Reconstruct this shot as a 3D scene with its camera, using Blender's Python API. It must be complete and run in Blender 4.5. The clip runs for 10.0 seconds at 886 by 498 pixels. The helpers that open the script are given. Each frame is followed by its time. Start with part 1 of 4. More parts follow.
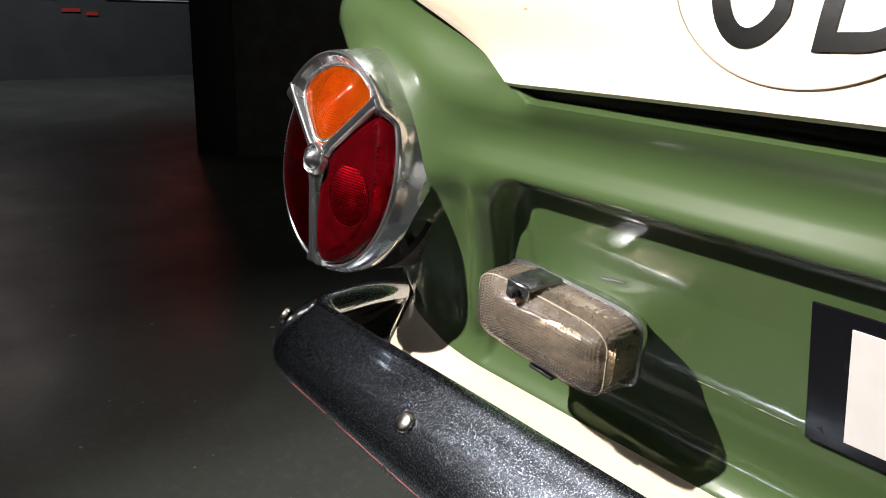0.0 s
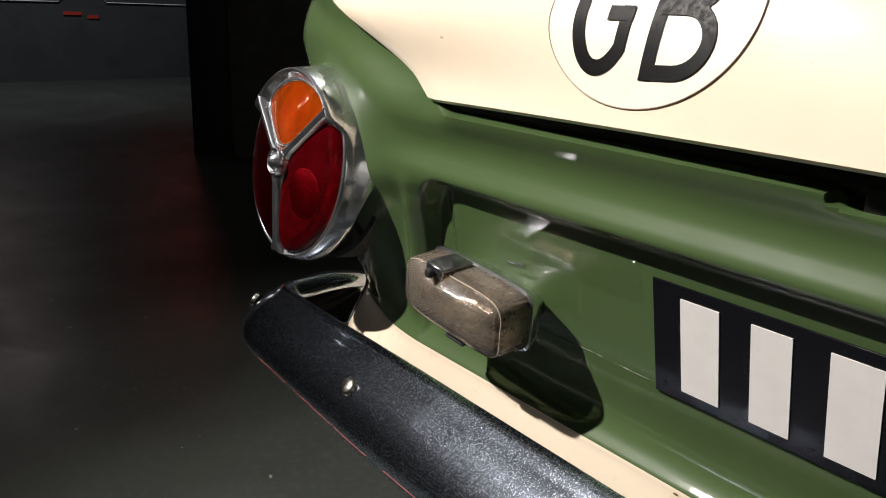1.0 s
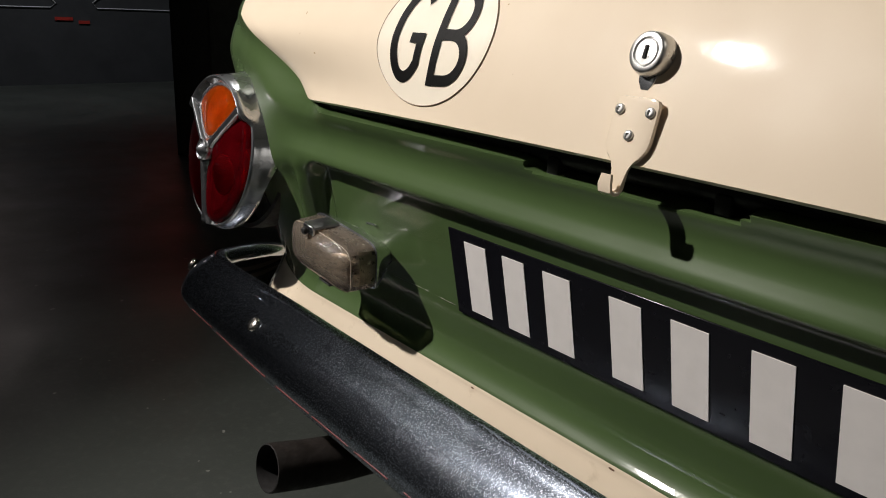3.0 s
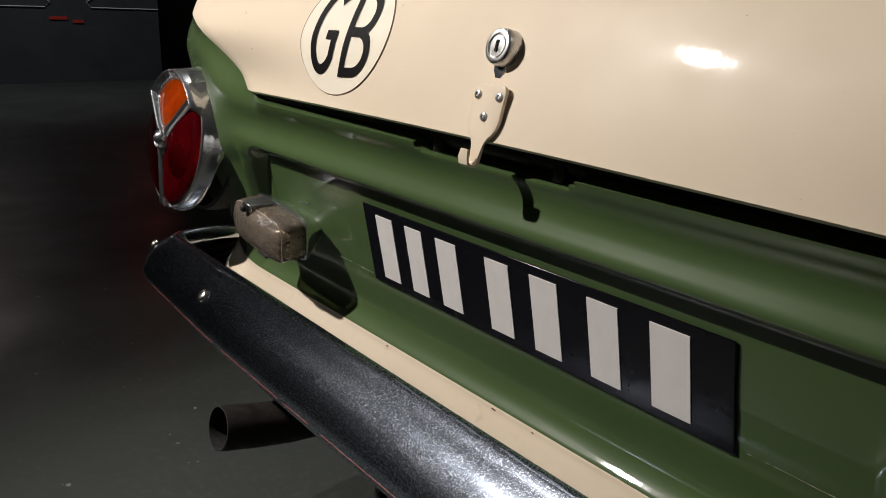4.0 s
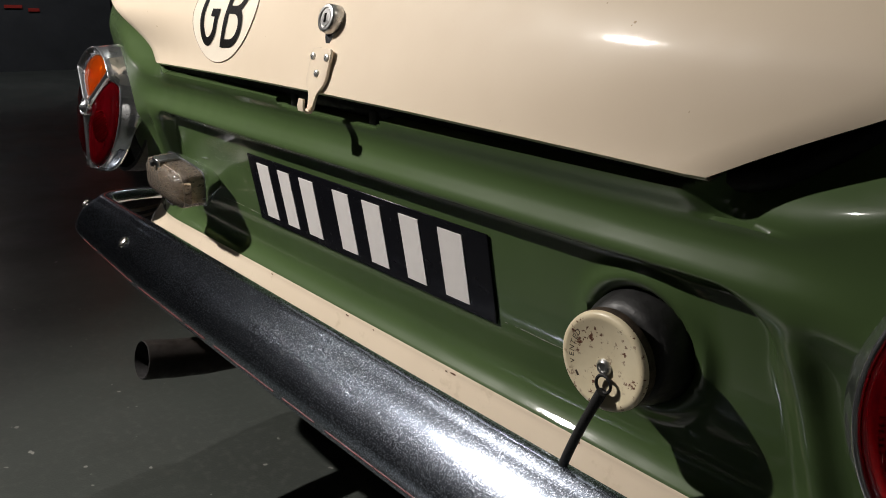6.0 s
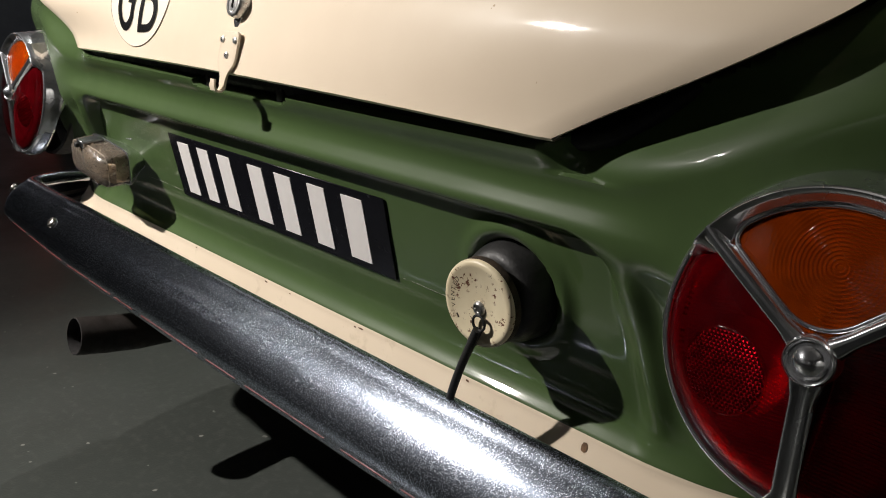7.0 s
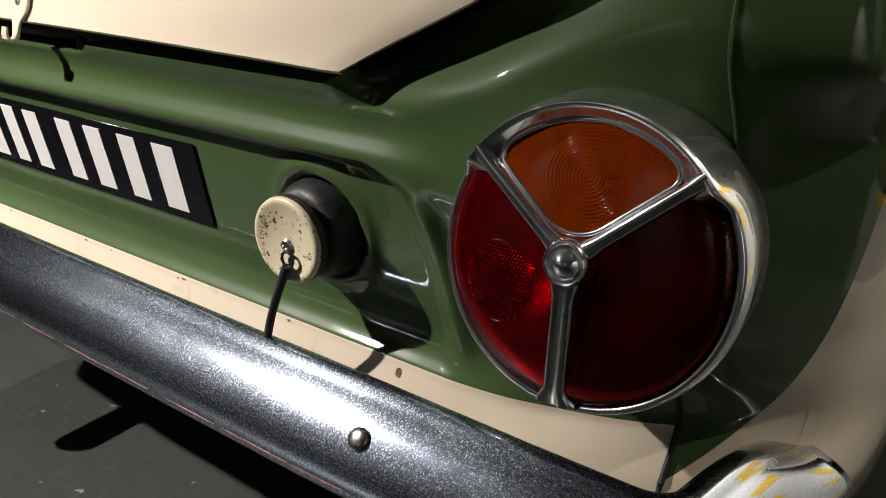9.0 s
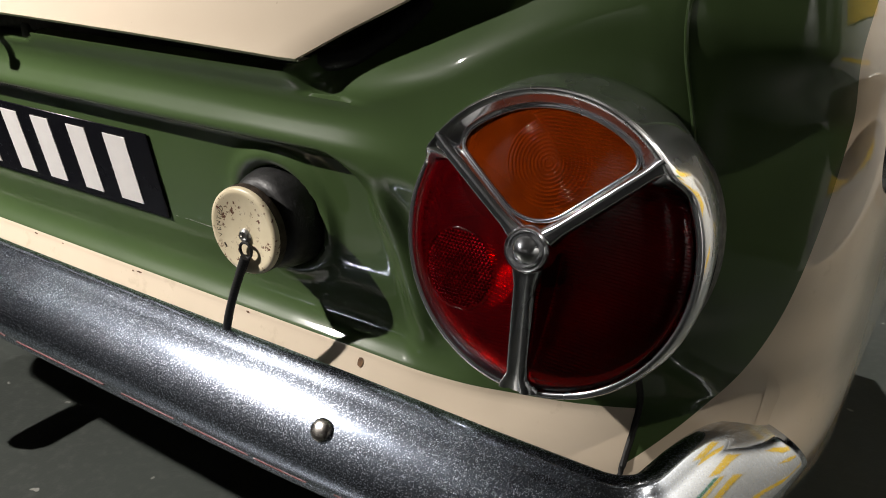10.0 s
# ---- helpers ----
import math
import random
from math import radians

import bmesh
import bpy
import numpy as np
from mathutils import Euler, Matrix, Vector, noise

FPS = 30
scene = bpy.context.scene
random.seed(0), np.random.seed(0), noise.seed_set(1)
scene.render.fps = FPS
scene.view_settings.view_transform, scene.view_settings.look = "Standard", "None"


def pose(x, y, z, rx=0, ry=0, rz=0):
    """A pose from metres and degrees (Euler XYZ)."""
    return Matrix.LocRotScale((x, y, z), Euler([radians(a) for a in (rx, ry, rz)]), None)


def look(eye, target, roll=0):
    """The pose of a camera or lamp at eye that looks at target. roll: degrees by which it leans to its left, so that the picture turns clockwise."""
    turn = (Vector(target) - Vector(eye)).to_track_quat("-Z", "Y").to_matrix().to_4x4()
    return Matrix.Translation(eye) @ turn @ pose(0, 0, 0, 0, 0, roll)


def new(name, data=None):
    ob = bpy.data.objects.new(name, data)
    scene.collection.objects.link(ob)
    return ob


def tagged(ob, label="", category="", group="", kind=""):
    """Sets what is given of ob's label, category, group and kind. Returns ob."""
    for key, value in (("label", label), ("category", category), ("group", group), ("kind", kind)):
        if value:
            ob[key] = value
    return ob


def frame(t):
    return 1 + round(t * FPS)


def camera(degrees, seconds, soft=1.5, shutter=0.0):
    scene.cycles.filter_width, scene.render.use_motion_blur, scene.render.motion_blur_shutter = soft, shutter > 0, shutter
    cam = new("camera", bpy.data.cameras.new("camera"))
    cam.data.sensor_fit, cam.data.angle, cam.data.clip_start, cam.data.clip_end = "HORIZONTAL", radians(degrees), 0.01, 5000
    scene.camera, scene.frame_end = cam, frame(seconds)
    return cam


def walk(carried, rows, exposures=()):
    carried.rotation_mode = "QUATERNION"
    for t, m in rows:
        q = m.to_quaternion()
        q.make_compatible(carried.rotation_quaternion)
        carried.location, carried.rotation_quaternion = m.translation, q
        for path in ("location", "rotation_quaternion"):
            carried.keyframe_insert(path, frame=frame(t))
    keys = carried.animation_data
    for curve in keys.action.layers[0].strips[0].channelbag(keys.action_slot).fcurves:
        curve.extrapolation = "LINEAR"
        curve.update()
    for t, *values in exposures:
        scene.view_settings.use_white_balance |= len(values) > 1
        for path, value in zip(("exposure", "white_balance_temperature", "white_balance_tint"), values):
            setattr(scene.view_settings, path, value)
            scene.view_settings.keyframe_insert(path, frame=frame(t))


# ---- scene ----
# ---------------------------------------------------------------- camera
cam = camera(57.0, 10.0, soft=0.95)
PATH = [
    (0, (-0.023, -0.332, 0.78), (-1.535, 0.84, 0.198), 1.6),
    (0.5, (0.036, -0.338, 0.791), (-1.477, 0.835, 0.214), 1.7),
    (1, (0.094, -0.352, 0.802), (-1.421, 0.82, 0.225), 1.8),
    (1.5, (0.153, -0.359, 0.812), (-1.36, 0.816, 0.238), 1.8),
    (2, (0.222, -0.378, 0.82), (-1.291, 0.801, 0.255), 1.9),
    (3.5, (0.397, -0.377, 0.827), (-1.112, 0.806, 0.258), 1.9),
    (4, (0.467, -0.37, 0.83), (-1.042, 0.813, 0.259), 1.8),
    (4.5, (0.529, -0.373, 0.831), (-0.977, 0.812, 0.261), 1.8),
    (5, (0.584, -0.379, 0.826), (-0.917, 0.81, 0.252), 1.7),
    (5.5, (0.635, -0.379, 0.826), (-0.853, 0.823, 0.241), 1.6),
    (7, (0.774, -0.405, 0.831), (-0.588, 0.917, 0.202), 1.2),
    (7.5, (0.803, -0.403, 0.827), (-0.499, 0.969, 0.18), 1.2),
    (8, (0.822, -0.396, 0.822), (-0.413, 1.028, 0.154), 1.2),
    (8.5, (0.83, -0.394, 0.818), (-0.344, 1.072, 0.133), 1.2),
    (9, (0.831, -0.387, 0.816), (-0.281, 1.118, 0.108), 1.2),
    (9.5, (0.828, -0.382, 0.814), (-0.236, 1.148, 0.089), 1.3),
    (10, (0.829, -0.386, 0.815), (-0.195, 1.168, 0.083), 1.5),
]
EXPOSURES = [(0.0, 1.02), (0.7, 0.61), (1.4, 0.20), (2.2, -0.05), (3.5, -0.08), (5.5, 0.06), (7.0, 0.52), (8.5, 0.84), (10.0, 0.90)]
walk(cam, [(t, look(eye, target, roll)) for t, eye, target, roll in PATH], EXPOSURES)

# ---------------------------------------------------------------- world and lights
world = bpy.data.worlds.new("hall_air")
world.use_nodes = True
world.node_tree.nodes["Background"].inputs[0].default_value = (0.5, 0.55, 0.65, 1)
world.node_tree.nodes["Background"].inputs[1].default_value = 0.001
scene.world = world

LAMPS = [  # eye, target, watts, cone degrees, colour, radius
    ((-1.2, -1.32, 2.15), (-0.42, 0.05, 0.62), 325, 58, (1.0, 0.94, 0.885), 0.022),
    ((-1.9, 1.1, 3.7), (-0.62, 0.30, 0.1), 112, 50, (1.0, 0.96, 0.90), 0.03),
    # side lamp, out of view, added to light the right wing and flank
    ((2.7, 0.9, 4.0), (0.86, 0.30, 0.50), 115, 36, (1.0, 0.91, 0.80), 0.03),
    # unseen lamp added over the floor behind the camera
    ((-0.8, -4.0, 3.9), (-0.6, -3.2, 0.0), 20, 56, (1.0, 0.96, 0.9), 0.03),
    # board lamp, added so the chrome mirrors a bright board
    ((0.3, 2.2, 4.0), (1.75, 1.9, 1.05), 800, 60, (1.0, 0.96, 0.9), 0.03),
    # wall spots out of view, added as bright patches for chrome reflections
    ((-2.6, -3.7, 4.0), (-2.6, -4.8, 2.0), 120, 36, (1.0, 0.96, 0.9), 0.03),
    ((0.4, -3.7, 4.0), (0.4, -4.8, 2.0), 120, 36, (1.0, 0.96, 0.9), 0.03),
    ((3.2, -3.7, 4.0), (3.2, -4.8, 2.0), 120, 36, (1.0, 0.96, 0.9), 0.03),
    # east wall spots, added for pale reflections in the wing and chrome
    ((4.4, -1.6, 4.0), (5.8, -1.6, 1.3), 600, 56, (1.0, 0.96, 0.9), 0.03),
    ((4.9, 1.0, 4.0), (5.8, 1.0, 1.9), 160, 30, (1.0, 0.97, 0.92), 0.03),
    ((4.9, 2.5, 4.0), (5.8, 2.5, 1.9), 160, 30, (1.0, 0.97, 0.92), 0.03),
    # added uplight: a pale ceiling patch mirrored by the lamp bezels
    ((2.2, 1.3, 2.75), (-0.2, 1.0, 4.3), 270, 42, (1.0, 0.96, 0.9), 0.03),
    # unseen lamp added to light the west wall
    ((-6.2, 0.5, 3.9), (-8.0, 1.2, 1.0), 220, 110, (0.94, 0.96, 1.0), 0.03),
]

# ---------------------------------------------------------------- materials
def material(name):
    m = bpy.data.materials.new(name)
    m.use_nodes = True
    nt = m.node_tree
    return m, nt, nt.nodes["Principled BSDF"]


def noise_fac(nt, scale, detail=4.0, rough=0.55, lo=0.35, hi=0.65, stretch=None):
    co = nt.nodes.new("ShaderNodeTexCoord")
    src = co.outputs["Object"]
    if stretch:
        mp = nt.nodes.new("ShaderNodeMapping")
        mp.inputs["Scale"].default_value = stretch
        nt.links.new(src, mp.inputs["Vector"])
        src = mp.outputs["Vector"]
    tx = nt.nodes.new("ShaderNodeTexNoise")
    tx.inputs["Scale"].default_value = scale
    tx.inputs["Detail"].default_value = detail
    tx.inputs["Roughness"].default_value = rough
    nt.links.new(src, tx.inputs["Vector"])
    mr = nt.nodes.new("ShaderNodeMapRange")
    mr.inputs["From Min"].default_value = lo
    mr.inputs["From Max"].default_value = hi
    nt.links.new(tx.outputs["Fac"], mr.inputs["Value"])
    return mr.outputs["Result"]


def mix_colour(nt, fac, a, b):
    mx = nt.nodes.new("ShaderNodeMix")
    mx.data_type = "RGBA"
    if isinstance(fac, (int, float)):
        mx.inputs["Factor"].default_value = fac
    else:
        nt.links.new(fac, mx.inputs["Factor"])
    for sock, v in (("A", a), ("B", b)):
        s = [i for i in mx.inputs if i.name == sock and i.type == "RGBA"][0]
        if isinstance(v, tuple):
            s.default_value = (*v, 1)
        else:
            nt.links.new(v, s)
    return [o for o in mx.outputs if o.type == "RGBA"][0]


def mix_value(nt, fac, a, b):
    mr = nt.nodes.new("ShaderNodeMapRange")
    nt.links.new(fac, mr.inputs["Value"])
    for sock, v in (("To Min", a), ("To Max", b)):
        if isinstance(v, (int, float)):
            mr.inputs[sock].default_value = v
        else:
            nt.links.new(v, mr.inputs[sock])
    return mr.outputs["Result"]


def math_op(nt, op, a, b=None):
    n = nt.nodes.new("ShaderNodeMath")
    n.operation = op
    for i, v in enumerate((a, b)):
        if v is None:
            continue
        if isinstance(v, (int, float)):
            n.inputs[i].default_value = v
        else:
            nt.links.new(v, n.inputs[i])
    return n.outputs[0]


def add_bump(nt, bs, fac, strength, distance=0.001):
    b = nt.nodes.new("ShaderNodeBump")
    b.inputs["Strength"].default_value = strength
    b.inputs["Distance"].default_value = distance
    nt.links.new(fac, b.inputs["Height"])
    nt.links.new(b.outputs["Normal"], bs.inputs["Normal"])
    return b


GREEN_A, GREEN_B = (0.057, 0.092, 0.034), (0.049, 0.081, 0.029)
CREAM_A, CREAM_B = (0.73, 0.622, 0.485), (0.69, 0.580, 0.445)


def paint(name, green, cream):
    """Two-tone car paint: green above the flash line, cream below it."""
    m, nt, bs = material(name)
    big = noise_fac(nt, 7.0, 3.0)
    col = None
    if green:
        col = mix_colour(nt, big, GREEN_A, GREEN_B)
    if cream:
        c2 = mix_colour(nt, big, CREAM_A, CREAM_B)
        speck = noise_fac(nt, 120.0, 2.0, 0.5, 0.765, 0.79)
        c2 = mix_colour(nt, speck, c2, (0.42, 0.30, 0.17))
        if green:
            grime = math_op(nt, "MULTIPLY", noise_fac(nt, 48.0, 5.0, 0.65, 0.60, 0.76), 0.35)
            c2 = mix_colour(nt, grime, c2, (0.40, 0.31, 0.19))
        if green:
            co = nt.nodes.new("ShaderNodeTexCoord")
            sp = nt.nodes.new("ShaderNodeSeparateXYZ")
            nt.links.new(co.outputs["Object"], sp.inputs[0])
            ax = math_op(nt, "ABSOLUTE", sp.outputs["X"])
            gap = math_op(nt, "MAXIMUM", math_op(nt, "SUBTRACT", 0.766, ax), 0.0005)
            ln = math_op(nt, "LOGARITHM", math_op(nt, "DIVIDE", gap, 0.1), math.e)
            zb = math_op(nt, "SUBTRACT", 0.451, math_op(nt, "MULTIPLY", ln, 0.078))
            foot = math_op(nt, "SUBTRACT", 0.4893, math_op(nt, "MULTIPLY", math_op(nt, "GREATER_THAN", ax, 0.667), 0.06))
            zb = math_op(nt, "MAXIMUM", zb, foot)
            up = math_op(nt, "GREATER_THAN", sp.outputs["Z"], zb)
            col = mix_colour(nt, up, c2, col)
        else:
            col = c2
    nt.links.new(col, bs.inputs["Base Color"])
    bs.inputs["IOR"].default_value = 1.5
    bs.inputs["Coat Weight"].default_value = 1.0
    bs.inputs["Coat Roughness"].default_value = 0.045
    bs.inputs["Specular IOR Level"].default_value = 0.12
    nt.links.new(mix_value(nt, noise_fac(nt, 14.0, 5.0), 0.34, 0.46), bs.inputs["Roughness"])
    orange = noise_fac(nt, 95.0, 2.0, 0.5, 0.3, 0.7)
    b = add_bump(nt, bs, orange, 0.05, 0.0006)
    nt.links.new(b.outputs["Normal"], bs.inputs["Coat Normal"])
    return m


def plain(name, colour, rough=0.5, metal=0.0, vary=0.15, scale=40.0, bump=0.0, coat=0.0):
    m, nt, bs = material(name)
    dark = tuple(c * (1 - vary) for c in colour)
    nt.links.new(mix_colour(nt, noise_fac(nt, scale), colour, dark), bs.inputs["Base Color"])
    nt.links.new(mix_value(nt, noise_fac(nt, scale * 2.3), rough * 0.8, min(1, rough * 1.25)), bs.inputs["Roughness"])
    bs.inputs["Metallic"].default_value = metal
    bs.inputs["Coat Weight"].default_value = coat
    if bump:
        add_bump(nt, bs, noise_fac(nt, scale * 6), bump)
    return m


def chrome(name, rough=0.06, tint=(0.62, 0.63, 0.64), haze=0.0):
    """Bright plating under a thin, dull film."""
    m, nt, bs = material(name)
    bs.inputs["Metallic"].default_value = 1.0
    bs.inputs["Base Color"].default_value = (*tint, 1)
    cloud = noise_fac(nt, 14.0, 4.0, 0.6, 0.35, 0.70)
    nt.links.new(mix_value(nt, cloud, rough * 0.85, rough * 1.2), bs.inputs["Roughness"])
    film = nt.nodes.new("ShaderNodeBsdfPrincipled")
    film.inputs["Base Color"].default_value = (0.60, 0.62, 0.66, 1)
    film.inputs["Metallic"].default_value = 0.9
    film.inputs["Roughness"].default_value = 0.33
    mx = nt.nodes.new("ShaderNodeMixShader")
    nt.links.new(mix_value(nt, cloud, haze * 0.6, haze * 1.4), mx.inputs[0])
    nt.links.new(bs.outputs[0], mx.inputs[1])
    nt.links.new(film.outputs[0], mx.inputs[2])
    nt.links.new(mx.outputs[0], nt.nodes["Material Output"].inputs["Surface"])
    return m


def worn_chrome(name, clean_from):
    """Old bumper plating: a dark mirror, finely pitted and dusty all over, scratched, cleaner round the ends."""
    m, nt, bs = material(name)
    co = nt.nodes.new("ShaderNodeTexCoord")
    sp = nt.nodes.new("ShaderNodeSeparateXYZ")
    nt.links.new(co.outputs["Object"], sp.inputs[0])
    ends = nt.nodes.new("ShaderNodeMapRange")
    ends.inputs["From Min"].default_value, ends.inputs["From Max"].default_value = clean_from, clean_from + 0.07
    nt.links.new(math_op(nt, "ABSOLUTE", sp.outputs["X"]), ends.inputs["Value"])
    vor = nt.nodes.new("ShaderNodeTexVoronoi")
    vor.inputs["Scale"].default_value = 1200.0
    nt.links.new(co.outputs["Object"], vor.inputs["Vector"])
    cell = nt.nodes.new("ShaderNodeSeparateColor")
    nt.links.new(vor.outputs["Color"], cell.inputs[0])
    grain = math_op(nt, "MULTIPLY", math_op(nt, "LESS_THAN", vor.outputs["Distance"], mix_value(nt, cell.outputs[0], 0.25, 0.75)), math_op(nt, "POWER", cell.outputs[1], 3.0))
    cloud = noise_fac(nt, 22.0, 5.0, 0.65, 0.32, 0.70)
    scratch = noise_fac(nt, 26.0, 3.0, 0.5, 0.70, 0.73, (3.0, 26.0, 26.0))
    bs.inputs["Metallic"].default_value = 1.0
    nt.links.new(mix_colour(nt, ends.outputs[0], (0.21, 0.245, 0.31), (0.37, 0.38, 0.39)), bs.inputs["Base Color"])
    nt.links.new(mix_value(nt, ends.outputs[0], mix_value(nt, cloud, 0.10, 0.15), 0.06), bs.inputs["Roughness"])
    film = nt.nodes.new("ShaderNodeBsdfPrincipled")
    film.inputs["Base Color"].default_value = (0.70, 0.78, 0.92, 1)
    film.inputs["Metallic"].default_value = 1.0
    film.inputs["Roughness"].default_value = 0.29
    film.inputs["Anisotropic"].default_value = 0.75
    around = nt.nodes.new("ShaderNodeTangent")
    around.direction_type, around.axis = "RADIAL", "X"
    nt.links.new(around.outputs[0], film.inputs["Tangent"])
    coarse = nt.nodes.new("ShaderNodeBump")
    coarse.inputs["Strength"].default_value, coarse.inputs["Distance"].default_value = 0.2, 0.0004
    nt.links.new(cell.outputs[2], coarse.inputs["Height"])
    nt.links.new(coarse.outputs["Normal"], film.inputs["Normal"])
    amount = math_op(nt, "MULTIPLY", mix_value(nt, grain, 0.10, 0.72), mix_value(nt, cloud, 0.78, 1.0))
    amount = math_op(nt, "ADD", amount, math_op(nt, "MULTIPLY", scratch, 0.22))
    amount = mix_value(nt, ends.outputs[0], amount, math_op(nt, "MULTIPLY", amount, 0.5))
    mx = nt.nodes.new("ShaderNodeMixShader")
    nt.links.new(amount, mx.inputs[0])
    nt.links.new(bs.outputs[0], mx.inputs[1])
    nt.links.new(film.outputs[0], mx.inputs[2])
    nt.links.new(mx.outputs[0], nt.nodes["Material Output"].inputs["Surface"])
    return m


def ribbed_lens(name):
    """Yellowed clear plastic: fine moulded ribs, the dark lines they show put into the colour."""
    m, nt, bs = material(name)
    nt.nodes.remove(bs)
    co = nt.nodes.new("ShaderNodeTexCoord")
    sp = nt.nodes.new("ShaderNodeSeparateXYZ")
    nt.links.new(co.outputs["Object"], sp.inputs[0])
    bow = math_op(nt, "MULTIPLY", math_op(nt, "POWER", math_op(nt, "ADD", sp.outputs["X"], 0.373), 2.0), 3.0)
    vx = math_op(nt, "SINE", math_op(nt, "MULTIPLY", sp.outputs["X"], 2 * math.pi / 0.0025))
    vz = math_op(nt, "SINE", math_op(nt, "MULTIPLY", math_op(nt, "ADD", sp.outputs["Z"], bow), 2 * math.pi / 0.0021))
    vy = math_op(nt, "SINE", math_op(nt, "MULTIPLY", sp.outputs["Y"], 2 * math.pi / 0.0030))
    height = math_op(nt, "ADD", math_op(nt, "MULTIPLY", vx, 0.8), math_op(nt, "ADD", vz, math_op(nt, "MULTIPLY", vy, 0.6)))
    groove = nt.nodes.new("ShaderNodeMapRange")
    groove.inputs["From Min"].default_value, groove.inputs["From Max"].default_value = 0.2, -1.6
    nt.links.new(height, groove.inputs["Value"])
    groove_tint = math_op(nt, "MULTIPLY", groove.outputs[0], mix_value(nt, noise_fac(nt, 70.0, 4.0), 0.25, 1.0))
    clear = nt.nodes.new("ShaderNodeBsdfTransparent")
    nt.links.new(mix_colour(nt, groove_tint, (0.94, 0.88, 0.80), (0.84, 0.74, 0.63)), clear.inputs[0])
    milk = nt.nodes.new("ShaderNodeBsdfDiffuse")
    milk.inputs[0].default_value = (0.60, 0.50, 0.40, 1)
    gloss = nt.nodes.new("ShaderNodeBsdfGlossy")
    gloss.inputs["Roughness"].default_value = 0.15
    fres = nt.nodes.new("ShaderNodeFresnel")
    fres.inputs["IOR"].default_value = 1.55
    bp = nt.nodes.new("ShaderNodeBump")
    bp.inputs["Strength"].default_value, bp.inputs["Distance"].default_value = 0.34, 0.0006
    nt.links.new(height, bp.inputs["Height"])
    for sh in (milk, gloss, fres):
        nt.links.new(bp.outputs["Normal"], sh.inputs["Normal"])
    a, b = nt.nodes.new("ShaderNodeMixShader"), nt.nodes.new("ShaderNodeMixShader")
    nt.links.new(mix_value(nt, groove_tint, 0.17, 0.12), a.inputs[0])
    nt.links.new(clear.outputs[0], a.inputs[1])
    nt.links.new(milk.outputs[0], a.inputs[2])
    nt.links.new(fres.outputs[0], b.inputs[0])
    nt.links.new(a.outputs[0], b.inputs[1])
    nt.links.new(gloss.outputs[0], b.inputs[2])
    nt.links.new(b.outputs[0], nt.nodes["Material Output"].inputs["Surface"])
    return m


def lens_plastic(name, through_colour, body_colour, body=0.25, rough=0.08, rings=None):
    """Tinted moulded plastic: a see-through sheet with a coloured body and a glossy face."""
    m, nt, bs = material(name)
    nt.nodes.remove(bs)
    clear = nt.nodes.new("ShaderNodeBsdfTransparent")
    clear.inputs[0].default_value = (*through_colour, 1)
    milk = nt.nodes.new("ShaderNodeBsdfDiffuse")
    milk.inputs[0].default_value = (*body_colour, 1)
    gloss = nt.nodes.new("ShaderNodeBsdfGlossy")
    gloss.inputs["Roughness"].default_value = rough
    fres = nt.nodes.new("ShaderNodeFresnel")
    fres.inputs["IOR"].default_value = 1.5
    a, b = nt.nodes.new("ShaderNodeMixShader"), nt.nodes.new("ShaderNodeMixShader")
    cloud = mix_value(nt, noise_fac(nt, 60.0, 3.0), body * 0.75, body * 1.2)
    nt.links.new(cloud, a.inputs[0])
    nt.links.new(clear.outputs[0], a.inputs[1])
    nt.links.new(milk.outputs[0], a.inputs[2])
    nt.links.new(fres.outputs[0], b.inputs[0])
    nt.links.new(a.outputs[0], b.inputs[1])
    nt.links.new(gloss.outputs[0], b.inputs[2])
    nt.links.new(b.outputs[0], nt.nodes["Material Output"].inputs["Surface"])
    co = nt.nodes.new("ShaderNodeTexCoord")
    if rings:
        mp = nt.nodes.new("ShaderNodeMapping")
        mp.inputs["Location"].default_value = tuple(-v for v in rings)
        nt.links.new(co.outputs["Object"], mp.inputs["Vector"])
        ln = nt.nodes.new("ShaderNodeVectorMath")
        ln.operation = "LENGTH"
        nt.links.new(mp.outputs["Vector"], ln.inputs[0])
        height, strength, dist = math_op(nt, "SINE", math_op(nt, "MULTIPLY", ln.outputs["Value"], 2 * math.pi / 0.0023)), 0.30, 0.0008
    else:
        height, strength, dist = noise_fac(nt, 90.0), 0.15, 0.0008
    bp = nt.nodes.new("ShaderNodeBump")
    bp.inputs["Strength"].default_value, bp.inputs["Distance"].default_value = strength, dist
    nt.links.new(height, bp.inputs["Height"])
    for sh in ((milk,) if rings else (milk, gloss)):
        nt.links.new(bp.outputs["Normal"], sh.inputs["Normal"])
    return m


